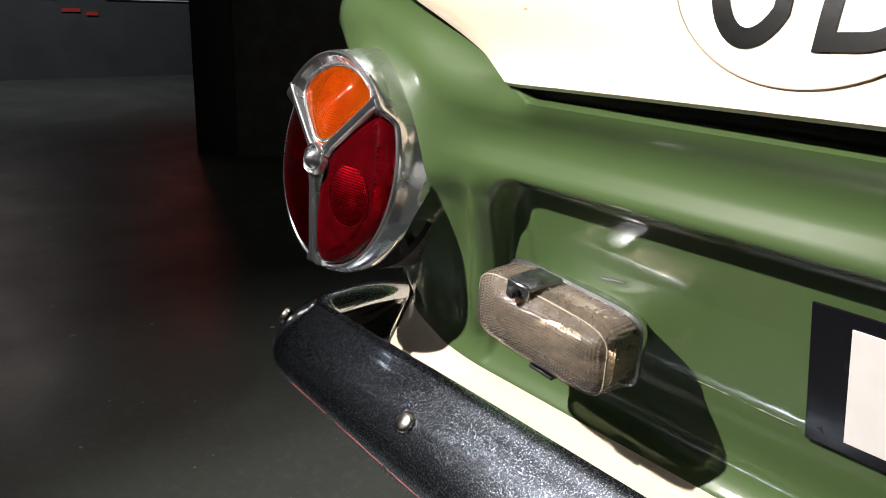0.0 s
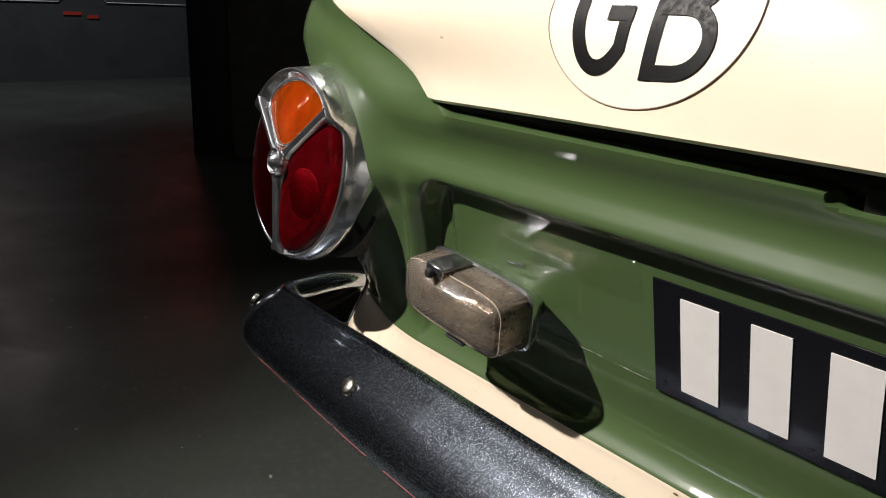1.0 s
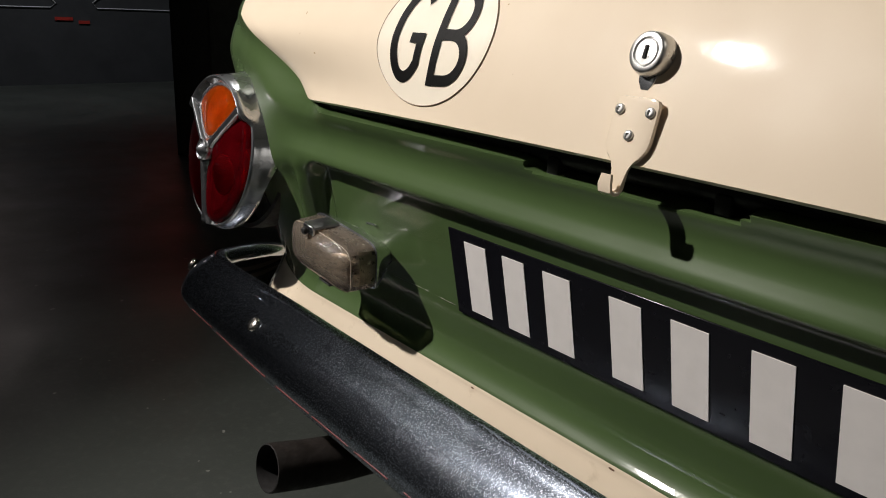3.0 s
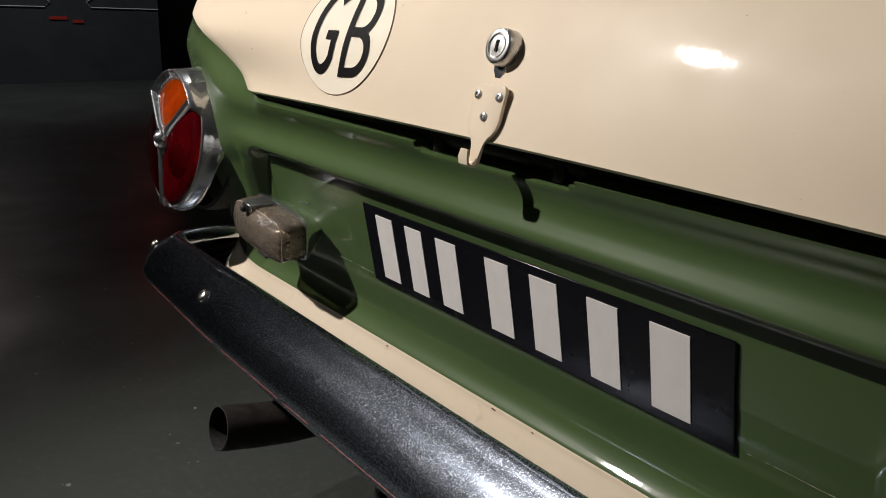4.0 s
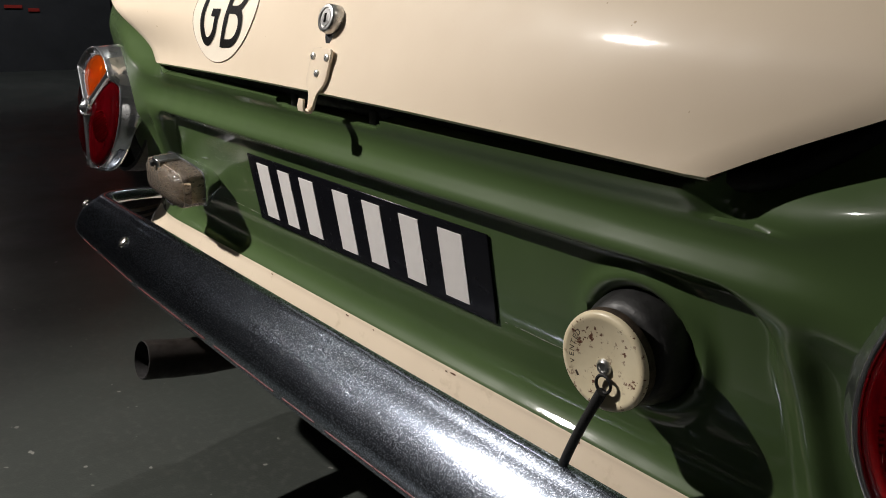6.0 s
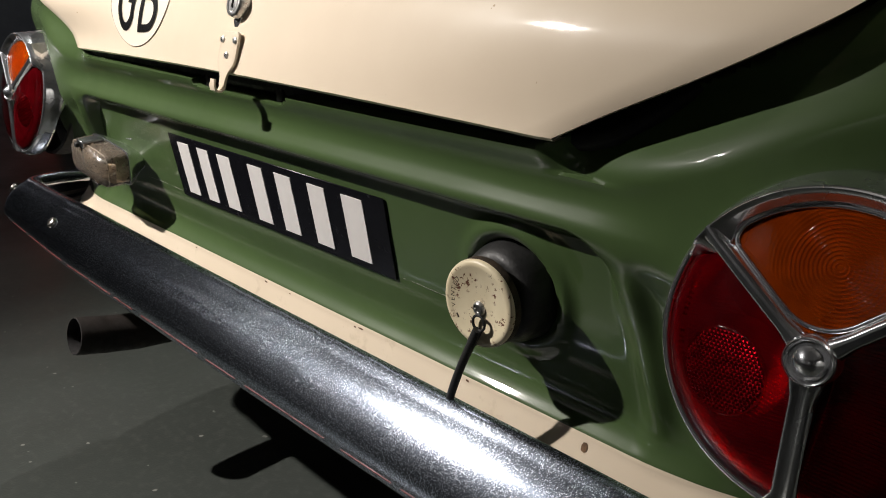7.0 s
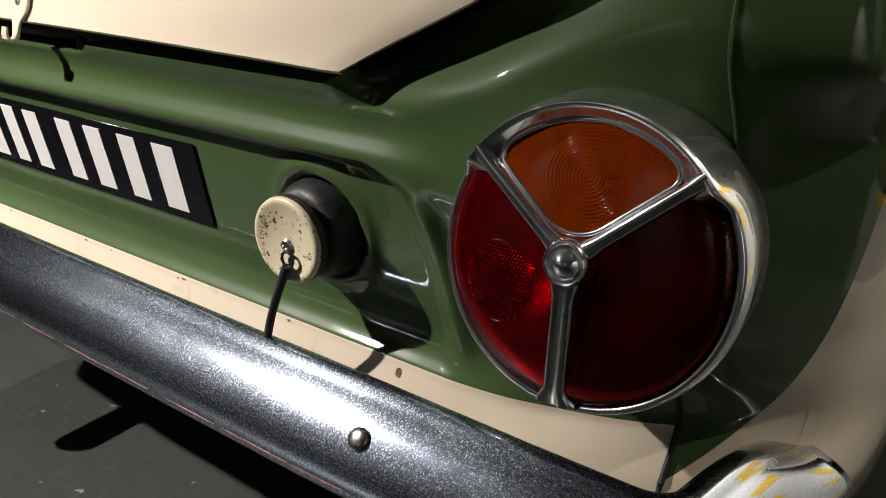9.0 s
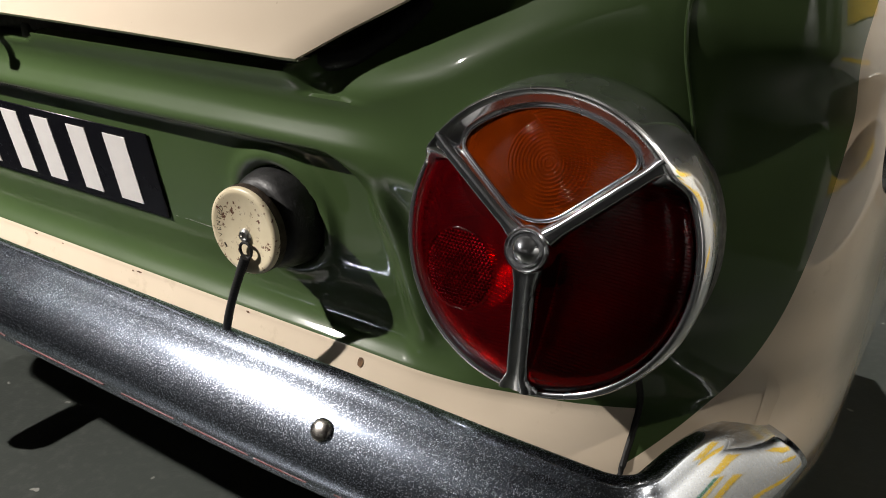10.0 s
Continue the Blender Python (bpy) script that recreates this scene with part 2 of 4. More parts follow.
def rippled_mirror(name):
    """Silvered bowl with fine level flutes, slightly uneven."""
    m, nt, bs = material(name)
    bs.inputs["Metallic"].default_value = 1.0
    nt.links.new(mix_colour(nt, noise_fac(nt, 40.0), (0.92, 0.91, 0.89), (0.70, 0.69, 0.66)), bs.inputs["Base Color"])
    bs.inputs["Roughness"].default_value = 0.20
    co = nt.nodes.new("ShaderNodeTexCoord")
    sp = nt.nodes.new("ShaderNodeSeparateXYZ")
    nt.links.new(co.outputs["Object"], sp.inputs[0])
    rib = math_op(nt, "SINE", math_op(nt, "MULTIPLY", sp.outputs["Y"], 2 * math.pi / 0.0022))
    add_bump(nt, bs, math_op(nt, "ADD", rib, math_op(nt, "MULTIPLY", noise_fac(nt, 24.0, 1.0, 0.5, 0.3, 0.7), 5.0)), 1.0, 0.00025)
    return m


def floor_material():
    m, nt, bs = material("dark_floor")
    a = mix_colour(nt, noise_fac(nt, 1.6, 5.0), (0.046, 0.052, 0.047), (0.032, 0.036, 0.032))
    b = mix_colour(nt, noise_fac(nt, 55.0, 4.0, 0.6, 0.5, 0.8), a, (0.062, 0.066, 0.06))
    c = mix_colour(nt, noise_fac(nt, 34.0, 2.0, 0.4, 0.735, 0.76), b, (0.22, 0.22, 0.20))
    nt.links.new(c, bs.inputs["Base Color"])
    nt.links.new(mix_value(nt, noise_fac(nt, 3.0, 6.0), 0.30, 0.46), bs.inputs["Roughness"])
    add_bump(nt, bs, noise_fac(nt, 240.0), 0.15, 0.0006)
    return m


def cap_material():
    m, nt, bs = material("worn_cream_cap")
    base = mix_colour(nt, noise_fac(nt, 30.0), (0.70, 0.62, 0.44), (0.60, 0.51, 0.34))
    chips = noise_fac(nt, 260.0, 3.0, 0.6, 0.57, 0.62)
    rust = math_op(nt, "MULTIPLY", chips, noise_fac(nt, 62.0, 2.0, 0.5, 0.44, 0.56))
    nt.links.new(mix_colour(nt, rust, base, (0.12, 0.045, 0.022)), bs.inputs["Base Color"])
    nt.links.new(mix_value(nt, rust, 0.38, 0.8), bs.inputs["Roughness"])
    add_bump(nt, bs, rust, 0.3, -0.0004)
    return m


def glow(name, colour, strength):
    m, _, bs = material(name)
    bs.inputs["Base Color"].default_value = (*colour, 1)
    bs.inputs["Emission Color"].default_value = (*colour, 1)
    bs.inputs["Emission Strength"].default_value = strength
    return m


BODY_PAINT = paint("two_tone_paint", True, True)
GREEN_PAINT = paint("green_paint", True, False)
CREAM_PAINT = paint("cream_paint", False, True)
BUMPER_CHROME = worn_chrome("dusty_chrome", 0.66)
BOLT = plain("dull_bolt", (0.56, 0.53, 0.49), 0.24, 1.0, 0.2, 60.0)
LAMP_CHROME = chrome("lamp_chrome", 0.08, (0.95, 0.95, 0.95), 0.30)
STEEL = plain("steel_fastener", (0.60, 0.60, 0.59), 0.33, 1.0, 0.12, 45.0)
RUBBER = plain("black_rubber", (0.012, 0.012, 0.012), 0.5, 0, 0.3, 60.0, 0.1)
TRIM = plain("black_trim", (0.008, 0.008, 0.008), 0.66, 0, 0.2, 300.0)
UNDER = plain("underbody_black", (0.02, 0.02, 0.019), 0.8, 0, 0.3, 20.0, 0.2)
PIPE = plain("sooty_steel", (0.030, 0.024, 0.021), 0.6, 0.4, 0.5, 30.0, 0.15)
SOOT = plain("soot", (0.008, 0.007, 0.007), 0.9)
PLATE_BLACK = plain("plate_black", (0.005, 0.005, 0.007), 0.22, 0, 0.1)
PLATE_BLACK.node_tree.nodes["Principled BSDF"].inputs["Specular IOR Level"].default_value = 0.2
PLATE_WHITE = plain("plate_white", (0.70, 0.67, 0.65), 0.45, 0, 0.05, 60.0)
STICKER_WHITE = plain("sticker_white", (0.78, 0.71, 0.59), 0.35, 0, 0.04, 25.0, 0, 0.3)
STICKER_LINE = plain("sticker_edge", (0.30, 0.22, 0.15), 0.5)
STICKER_BLACK = plain("sticker_black", (0.005, 0.005, 0.005), 0.45, 0, 0.3, 120.0)
STICKER_BLACK.node_tree.nodes["Principled BSDF"].inputs["Specular IOR Level"].default_value = 0.12
AMBER = lens_plastic("amber_lens", (0.99, 0.50, 0.03), (0.95, 0.125, 0.006), 0.18, 0.06, rings=(0.002, 0.050, 0.022))
RED = lens_plastic("red_lens", (0.95, 0.012, 0.026), (0.95, 0.010, 0.030), 0.006, 0.05)
# milkier than the tail lens: the bowl's red glow put into the colour
STOP_RED = lens_plastic("stop_lens", (0.95, 0.012, 0.026), (0.95, 0.012, 0.035), 0.046, 0.05)
RED_REFLECTOR = plain("red_reflector", (0.50, 0.003, 0.010), 0.18, 1.0, 0.2, 60.0)
CLEAR = ribbed_lens("clear_ribbed_lens")
MIRROR = rippled_mirror("lamp_reflector")
DULL_MIRROR = plain("stained_reflector", (0.66, 0.58, 0.48), 0.30, 0.9, 0.5, 70.0)
CAP = cap_material()
CAP_SIDE = plain("dark_cap_rust", (0.055, 0.036, 0.022), 0.6, 0.2, 0.6, 90.0, 0.2)
FLOOR = floor_material()
WALL = plain("charcoal_wall", (0.042, 0.044, 0.048), 0.7, 0, 0.2, 3.0, 0.1)
PARTITION = plain("dark_partition", (0.032, 0.033, 0.031), 0.75, 0, 0.15, 5.0, 0.1)
PALE_WALL = plain("grey_wall", (0.36, 0.36, 0.36), 0.7, 0, 0.2, 3.0, 0.1)
BLACK = plain("black_paint", (0.008, 0.008, 0.009), 0.6)
LINE_WHITE = plain("line_white", (0.55, 0.56, 0.58), 0.6)
MARK_RED = plain("mark_red", (0.45, 0.03, 0.02), 0.6)
LAMP_BODY = plain("spotlight_black", (0.02, 0.02, 0.02), 0.4)

# ---------------------------------------------------------------- mesh helpers
def part(name, bm, mat, parent=None, label="", sharp=40):
    bmesh.ops.recalc_face_normals(bm, faces=bm.faces)
    me = bpy.data.meshes.new(name)
    bm.to_mesh(me)
    bm.free()
    me.materials.append(mat)
    me.polygons.foreach_set("use_smooth", [True] * len(me.polygons))
    me.set_sharp_from_angle(angle=radians(sharp))
    ob = new(name, me)
    if parent:
        ob.parent = parent
    return tagged(ob, label)


def bm_grid(rows, wrap_u=False, wrap_v=False):
    """A bmesh sheet from rows of points."""
    bm = bmesh.new()
    vs = [[bm.verts.new(p) for p in row] for row in rows]
    nu, nv = len(vs), len(vs[0])
    for i in range(nu if wrap_u else nu - 1):
        for j in range(nv if wrap_v else nv - 1):
            quad = (vs[i][j], vs[(i + 1) % nu][j], vs[(i + 1) % nu][(j + 1) % nv], vs[i][(j + 1) % nv])
            bm.faces.new(quad)
    return bm, vs


def bm_box(size, centre=(0, 0, 0), bevel=0.0, segments=2):
    bm = bmesh.new()
    bmesh.ops.create_cube(bm, size=1.0)
    for v in bm.verts:
        v.co = Vector((v.co.x * size[0] + centre[0], v.co.y * size[1] + centre[1], v.co.z * size[2] + centre[2]))
    if bevel:
        bmesh.ops.bevel(bm, geom=list(bm.edges), offset=bevel, segments=segments, affect="EDGES", profile=0.5)
    return bm


def bm_revolve(profile, frame_m, segs=48, cap_start=False, cap_end=False, a0=0.0, a1=2 * math.pi):
    """Turns (radius, height) points about the local z axis of frame_m."""
    full = abs(a1 - a0 - 2 * math.pi) < 1e-6
    n = segs if full else segs + 1
    rows = []
    for i in range(n):
        a = a0 + (a1 - a0) * i / segs
        rows.append([frame_m @ Vector((r * math.cos(a), r * math.sin(a), h)) for r, h in profile])
    bm, vs = bm_grid(rows, wrap_u=full)
    for flag, k in ((cap_start, 0), (cap_end, len(profile) - 1)):
        if flag and full:
            bm.faces.new([row[k] for row in vs])
    return bm


def bm_tube(points, radius, segs=12, closed=False, cap=True):
    """A round bar along a line of points."""
    pts = [Vector(p) for p in points]
    rows = []
    up = Vector((0.123, 0.456, 0.88)).normalized()
    for i, p in enumerate(pts):
        d = (pts[min(i + 1, len(pts) - 1)] - pts[max(i - 1, 0)]).normalized()
        s = d.cross(up).normalized()
        u = s.cross(d)
        r = radius[i] if isinstance(radius, (list, tuple)) else radius
        rows.append([p + r * (math.cos(2 * math.pi * k / segs) * s + math.sin(2 * math.pi * k / segs) * u) for k in range(segs)])
    bm, vs = bm_grid(rows, wrap_u=closed, wrap_v=True)
    if cap and not closed:
        bm.faces.new(vs[0])
        bm.faces.new(vs[-1])
    return bm


def bm_prism(outline, thickness, frame_m, bevel=0.0):
    """A flat plate from a closed (x, y) outline, lying in frame_m, thick along its z."""
    bm = bmesh.new()
    low = [bm.verts.new(frame_m @ Vector((x, y, 0))) for x, y in outline]
    top = [bm.verts.new(frame_m @ Vector((x, y, thickness))) for x, y in outline]
    n = len(outline)
    bm.faces.new(low)
    face = bm.faces.new(top)
    for i in range(n):
        bm.faces.new((low[i], low[(i + 1) % n], top[(i + 1) % n], top[i]))
    if bevel:
        bmesh.ops.bevel(bm, geom=list(face.edges), offset=bevel, segments=2, affect="EDGES", profile=0.5)
    return bm


def axis_frame(origin, out, up=(0, 0, 1)):
    """A frame whose z points out and whose y points up."""
    z = Vector(out).normalized()
    x = Vector(up).cross(z).normalized()
    y = z.cross(x)
    m = Matrix((x, y, z)).transposed().to_4x4()
    return Matrix.Translation(origin) @ m


def smooth(a, b, v):
    t = min(1.0, max(0.0, (v - a) / (b - a)))
    return t * t * (3 - 2 * t)


def spline(table):
    """A smooth curve through (at, value) pairs."""
    xs = np.array([p[0] for p in table], float)
    ys = np.array([p[1] for p in table], float)
    slopes = np.gradient(ys, xs)

    def value(x):
        x = min(max(x, xs[0]), xs[-1])
        i = min(max(int(np.searchsorted(xs, x)) - 1, 0), len(xs) - 2)
        h = xs[i + 1] - xs[i]
        t = (x - xs[i]) / h
        a = (1 + 2 * t) * (1 - t) ** 2 * ys[i] + t * (1 - t) ** 2 * h * slopes[i]
        return float(a + t * t * (3 - 2 * t) * ys[i + 1] + t * t * (t - 1) * h * slopes[i + 1])

    return value


# ---------------------------------------------------------------- hall
def box_object(name, lo, hi, mat, kind="structure", label="", category=""):
    size = [b - a for a, b in zip(lo, hi)]
    mid = [(a + b) / 2 for a, b in zip(lo, hi)]
    ob = part(name, bm_box(size, mid), mat)
    return tagged(ob, label, category, kind=kind)


box_object("floor", (-8.6, -5.2, -0.1), (6.2, 9.2, 0.0), FLOOR, label="dark grey worn exhibition hall floor", category="floor")
box_object("ceiling", (-8.6, -5.2, 4.3), (6.2, 9.2, 4.4), PALE_WALL, label="grey exhibition hall ceiling", category="ceiling")
box_object("wall_west", (-8.4, -5.0, 0.0), (-8.2, 9.0, 4.3), WALL, label="charcoal hall wall with thin white line drawing", category="wall")
box_object("wall_east", (5.8, -5.0, 0.0), (6.0, 9.0, 4.3), PALE_WALL, label="grey hall wall", category="wall")
box_object("wall_south", (-8.2, -5.0, 0.0), (5.8, -4.8, 4.3), PALE_WALL, label="grey hall wall", category="wall")
box_object("wall_north", (-8.2, 8.8, 0.0), (5.8, 9.0, 4.3), WALL, label="charcoal hall wall", category="wall")


def partition():
    root = new("partition_wall")
    root.matrix_world = pose(-4.08, 1.21, 0, 0, 0, 42)
    tagged(root, "dark grey partition wall with black end post", "wall", kind="structure")
    part("panel", bm_box((2.6, 0.10, 3.2), (1.5, 0.06, 1.6)), PARTITION, root)
    part("post", bm_box((0.21, 0.16, 3.2), (0.105, 0.06, 1.6), 0.004), BLACK, root, "matt black end post")


partition()


def wall_drawing():
    root = new("wall_drawing")
    root.location = (-8.197, 0, 0)
    tagged(root, "thin white outline drawing with red mark on wall", "wall drawing")
    z0 = 0.70
    runs = [[(-3.5, z0 + 0.02), (1.55, z0 + 0.01), (1.60, z0 + 0.05), (1.52, z0 + 0.13), (1.62, z0 + 0.22), (1.80, z0 + 0.24)],
            [(1.80, z0 + 0.24), (1.98, z0 + 0.20), (2.03, z0 + 0.13), (1.93, z0 + 0.06), (1.97, z0 + 0.01), (4.6, z0 - 0.01)]]
    for run in runs:
        part("line", bm_tube([(0.004, y, z) for y, z in run], 0.006, 6), LINE_WHITE, root)
    for y, z, w in ((1.66, z0 - 0.09, 0.16), (1.84, z0 - 0.12, 0.1)):
        part("mark", bm_box((0.006, w, 0.03), (0.004, y, z)), MARK_RED, root)


wall_drawing()


def wall_panel(y, z, w, h, colour, strength, label):
    root = new("light_panel")
    root.location = (-8.2, y, z)
    tagged(root, label, "light panel")
    part("frame", bm_box((0.05, w + 0.08, h + 0.08), (0.025, 0, 0), 0.005), BLACK, root)
    part("screen", bm_box((0.01, w, h), (0.058, 0, 0)), glow("panel_glow", colour, strength), root)


# glowing panels above the view, strength set to lift the floor's reflections
wall_panel(2.55, 2.35, 0.35, 0.9, (0.9, 0.12, 0.06), 0.55, "unseen dim red glowing panel on dark wall")
wall_panel(0.75, 2.5, 0.5, 0.8, (0.9, 0.75, 0.7), 0.9, "unseen dim pale glowing panel on dark wall")


def display_board():
    """White exhibition board with yellow and green bands, standing beside the car."""
    root = new("display_board")
    root.matrix_world = pose(1.75, 1.45, 0, 0, 0, 90)
    tagged(root, "white exhibition board with yellow and green bands", "display board")
    part("board", bm_box((3.4, 0.04, 2.40), (0.85, 0, 1.21), 0.004), plain("board_white", (0.72, 0.71, 0.68), 0.6), root)
    yellow, green = plain("board_yellow", (0.85, 0.54, 0.02), 0.6), plain("board_green", (0.02, 0.20, 0.11), 0.6)
    for x0, x1, lo, hi, ink in ((-0.7, 0.1, 0.30, 0.38, yellow), (-0.7, 0.1, 0.86, 0.98, yellow), (-0.7, 0.1, 1.12, 1.20, yellow), (-0.7, 0.1, 1.22, 1.31, green), (0.2, 1.4, 1.26, 1.48, yellow), (1.2, 2.4, 1.86, 2.12, green)):
        part("band", bm_box((x1 - x0, 0.004, hi - lo), ((x0 + x1) / 2, 0.0225, (lo + hi) / 2)), ink, root)
    for x in (-0.7, 0.85, 2.4):
        part("foot", bm_box((0.06, 0.5, 0.03), (x, 0, 0.015), 0.004), BLACK, root)
        part("upright", bm_box((0.05, 0.03, 0.10), (x, -0.04, 0.08)), BLACK, root)


display_board()


def spotlight(eye, target, watts, cone, colour, radius):
    data = bpy.data.lights.new("spotlight_beam", "SPOT")
    data.energy, data.spot_size, data.spot_blend = watts, radians(cone), 1.0
    data.color, data.shadow_soft_size = colour, radius
    lamp = new("spotlight_beam", data)
    lamp.matrix_world = look(eye, target)
    # cans hang out of view; most of these lamps are added
    root = new("unseen_spotlight")
    root.matrix_world = look(eye, target)
    tagged(root, "unseen black adjustable spotlight on ceiling stem", "spotlight", "hall spotlights")
    can = [(0.03, 0.09), (0.055, 0.085), (0.058, 0.0), (0.058, -0.02), (0.052, -0.02), (0.052, 0.02), (0.03, 0.05)]
    part("housing", bm_revolve(can, Matrix.Identity(4), 32, True), LAMP_BODY, root)
    inv = root.matrix_world.inverted()
    a, b = inv @ (Vector(eye) + root.matrix_world.to_3x3() @ Vector((0, 0, 0.085))), inv @ Vector((eye[0], eye[1], 4.3))
    part("stem", bm_tube([a, a.lerp(b, 0.5), b], 0.012, 10), LAMP_BODY, root)


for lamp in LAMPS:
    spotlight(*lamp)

# ---------------------------------------------------------------- car body
car = new("car")
tagged(car, "two-tone green and cream vintage saloon car, rear end, parked", "car")

WING_Y = spline([(0.33, 0.16), (0.40, 0.086), (0.44, 0.060), (0.455, 0.0655), (0.466, 0.0745), (0.476, 0.0850), (0.486, 0.0915), (0.496, 0.0895), (0.51, 0.0850), (0.53, 0.0780), (0.56, 0.0665), (0.60, 0.0510), (0.65, 0.0455),
                 (0.70, 0.044), (0.72, 0.0435), (0.745, 0.0455), (0.775, 0.049), (0.80, 0.055), (0.83, 0.070), (0.86, 0.11), (0.89, 0.15), (0.91, 0.21)])
MID_Y = spline([(0.33, 0.17), (0.40, 0.100), (0.44, 0.072), (0.455, 0.0695), (0.47, 0.0715), (0.484, 0.0752), (0.4895, 0.0758), (0.494, 0.0785), (0.50, 0.0815), (0.51, 0.0845), (0.52, 0.0853), (0.53, 0.0850), (0.54, 0.0838), (0.55, 0.0818), (0.60, 0.071), (0.64, 0.055), (0.655, 0.0465), (0.662, 0.0445),
                (0.668, 0.0448), (0.675, 0.0482), (0.682, 0.0515), (0.690, 0.0525), (0.70, 0.0502), (0.712, 0.0440), (0.722, 0.0410), (0.745, 0.050), (0.775, 0.068), (0.80, 0.088), (0.825, 0.116), (0.845, 0.150), (0.863, 0.20), (0.877, 0.26), (0.89, 0.38), (0.91, 0.62)])
FIN_X = spline([(0.33, 0.665), (0.42, 0.678), (0.50, 0.690), (0.60, 0.694), (0.70, 0.695), (0.75, 0.685), (0.80, 0.682), (0.86, 0.676), (0.91, 0.665)])
SIDE_X = spline([(0.33, 0.772), (0.40, 0.780), (0.50, 0.785), (0.62, 0.788), (0.72, 0.788), (0.80, 0.778), (0.91, 0.73)])
CORNER_R = spline([(0.33, 0.07), (0.50, 0.045), (0.58, 0.022), (0.70, 0.012), (0.78, 0.012), (0.91, 0.02)])
LID = [(0.0255, 0.728), (0.0305, 0.745), (0.0372, 0.765), (0.0450, 0.785), (0.0533, 0.805), (0.0626, 0.825), (0.0745, 0.845),
       (0.092, 0.863), (0.125, 0.877), (0.22, 0.89), (0.6, 0.905)]
LID_Y = spline([(z, y) for y, z in LID[:9]])
LID_SPAN = spline([(0.728, 0.437), (0.75, 0.476), (0.775, 0.523), (0.80, 0.568), (0.82, 0.600), (0.845, 0.625), (0.877, 0.640)])


def lid_over(z):
    """The lid's extra reach on the side away from the filler."""
    edge = min(0.450 + 2.2 * (z - 0.733), 0.600 + 0.75 * (z - 0.80) + 0.012)
    return max(0.0, edge - LID_SPAN(z) - 0.011 * smooth(0.80, 0.73, z))


def lid_half(z):
    return LID_SPAN(z) + lid_over(z) / 2


def recess_y(z):
    """Depth of the pressed panel: leaning in towards its foot, then coved out to the lip."""
    if z > 0.535:
        return 0.0645 + 0.2 * (0.637 - z)
    d = min(0.535 - z, 0.0455)
    return 0.0849 + 0.2 * d - 0.4 * d * (d / 0.0445) ** 2.5


def lip_drop(x, z):
    """The lip above the bumper falls away outwards, below the lamps."""
    return 0.015 * smooth(0.55, 0.66, abs(x)) * smooth(0.57, 0.52, z)


def skin_y(x, z):
    """The outer skin: a coved panel in the middle, fuller wings round the lamps, a ridge beside the recess."""
    foot = smooth(0.665, 0.625, z)
    lo = 0.44 + 0.05 * foot + 0.03 * smooth(0.70, 0.80, z)
    hi = 0.540 + 0.06 * foot + 0.15 * smooth(0.70, 0.80, z) + 0.03 * smooth(0.54, 0.50, z)
    f = smooth(lo, hi, abs(x))
    ridge = 0.009 * math.exp(-((abs(x) - 0.490 - 0.20 * (0.60 - z)) / 0.013) ** 2) * smooth(0.665, 0.62, z) * smooth(0.495, 0.54, z)
    return MID_Y(z) * (1 - f) + WING_Y(z + lip_drop(x, z)) * f - ridge


def lid_mid(z):
    """The lid sits a little off the middle at its foot."""
    return -0.011 * smooth(0.80, 0.73, z) - lid_over(z) / 2


def lid_bow(x, z):
    """Crown across the lid, flattening upwards, with the slight skew of its fit."""
    u = x / 0.43
    crown = 0.0115 - 0.0155 * smooth(0.735, 0.80, z) + 0.006 * smooth(0.80, 0.86, z)
    return crown * u * u - 0.006 * u * smooth(0.80, 0.74, z)


def lid_y(x, z):
    return LID_Y(z) + lid_bow(x, z)


def lid_rise(x, z):
    return 0.0065 * (1 - min(1.0, (x / 0.436) ** 2)) * smooth(0.80, 0.728, z)


def recess_edge(x, z):
    """Distance inside the pressed recess, metres; negative outside it."""
    side = (0.468 if x > 0 else 0.464) + 0.030 * (0.655 - z) / 0.14
    dx, dt, db = side - abs(x), 0.6635 - z, z - 0.470
    r = 0.035
    if dx < r and dt < r:
        return r - math.hypot(r - dx, r - dt)
    if dx < 0.02 and db < 0.02:
        return 0.02 - math.hypot(0.02 - dx, 0.02 - db)
    return min(dx, dt, db)


def lid_edge(x, z):
    """Distance inside the channel round the boot lid."""
    low = 0.7160 + 0.015 * smooth(0.405, 0.447, abs(x - lid_mid(z))) - 0.009 * smooth(0.097, 0.084, abs(x + 0.012))
    half = lid_half(max(z, 0.728)) - 0.004
    return min(z - low, (half - abs(x - lid_mid(z))) * 0.8)


def lid_fair(x, z, y):
    """Fairs the wing skin into the lid's slanting edge, a little behind it."""
    u = abs(x - lid_mid(z))
    half = lid_half(max(z, 0.728))
    if z > 0.731:
        d = (half - u) * 0.466
    else:
        du, dz = u - 0.4425, 1.3 * (0.731 - z)
        d = -(0.466 * du + 0.885 * dz) if 0.885 * du > 0.466 * dz else -math.hypot(du, dz)
        if du < 0:
            d = -dz
    w = smooth(-0.050 if x < 0 else -0.060, 0.003, d) * smooth(0.405, 0.445, abs(x))
    if w <= 0 or z > 0.872:
        return y
    edge = math.copysign(min(u, half), x) + lid_mid(z)
    return y * (1 - w) + (0.5 * (lid_y(edge, max(z, 0.731)) + lid_y(-edge, max(z, 0.731))) + (0.0140 if x < 0 else 0.0340)) * w


def filler_dish(x, z):
    return math.hypot(x - 0.368, z - 0.592)


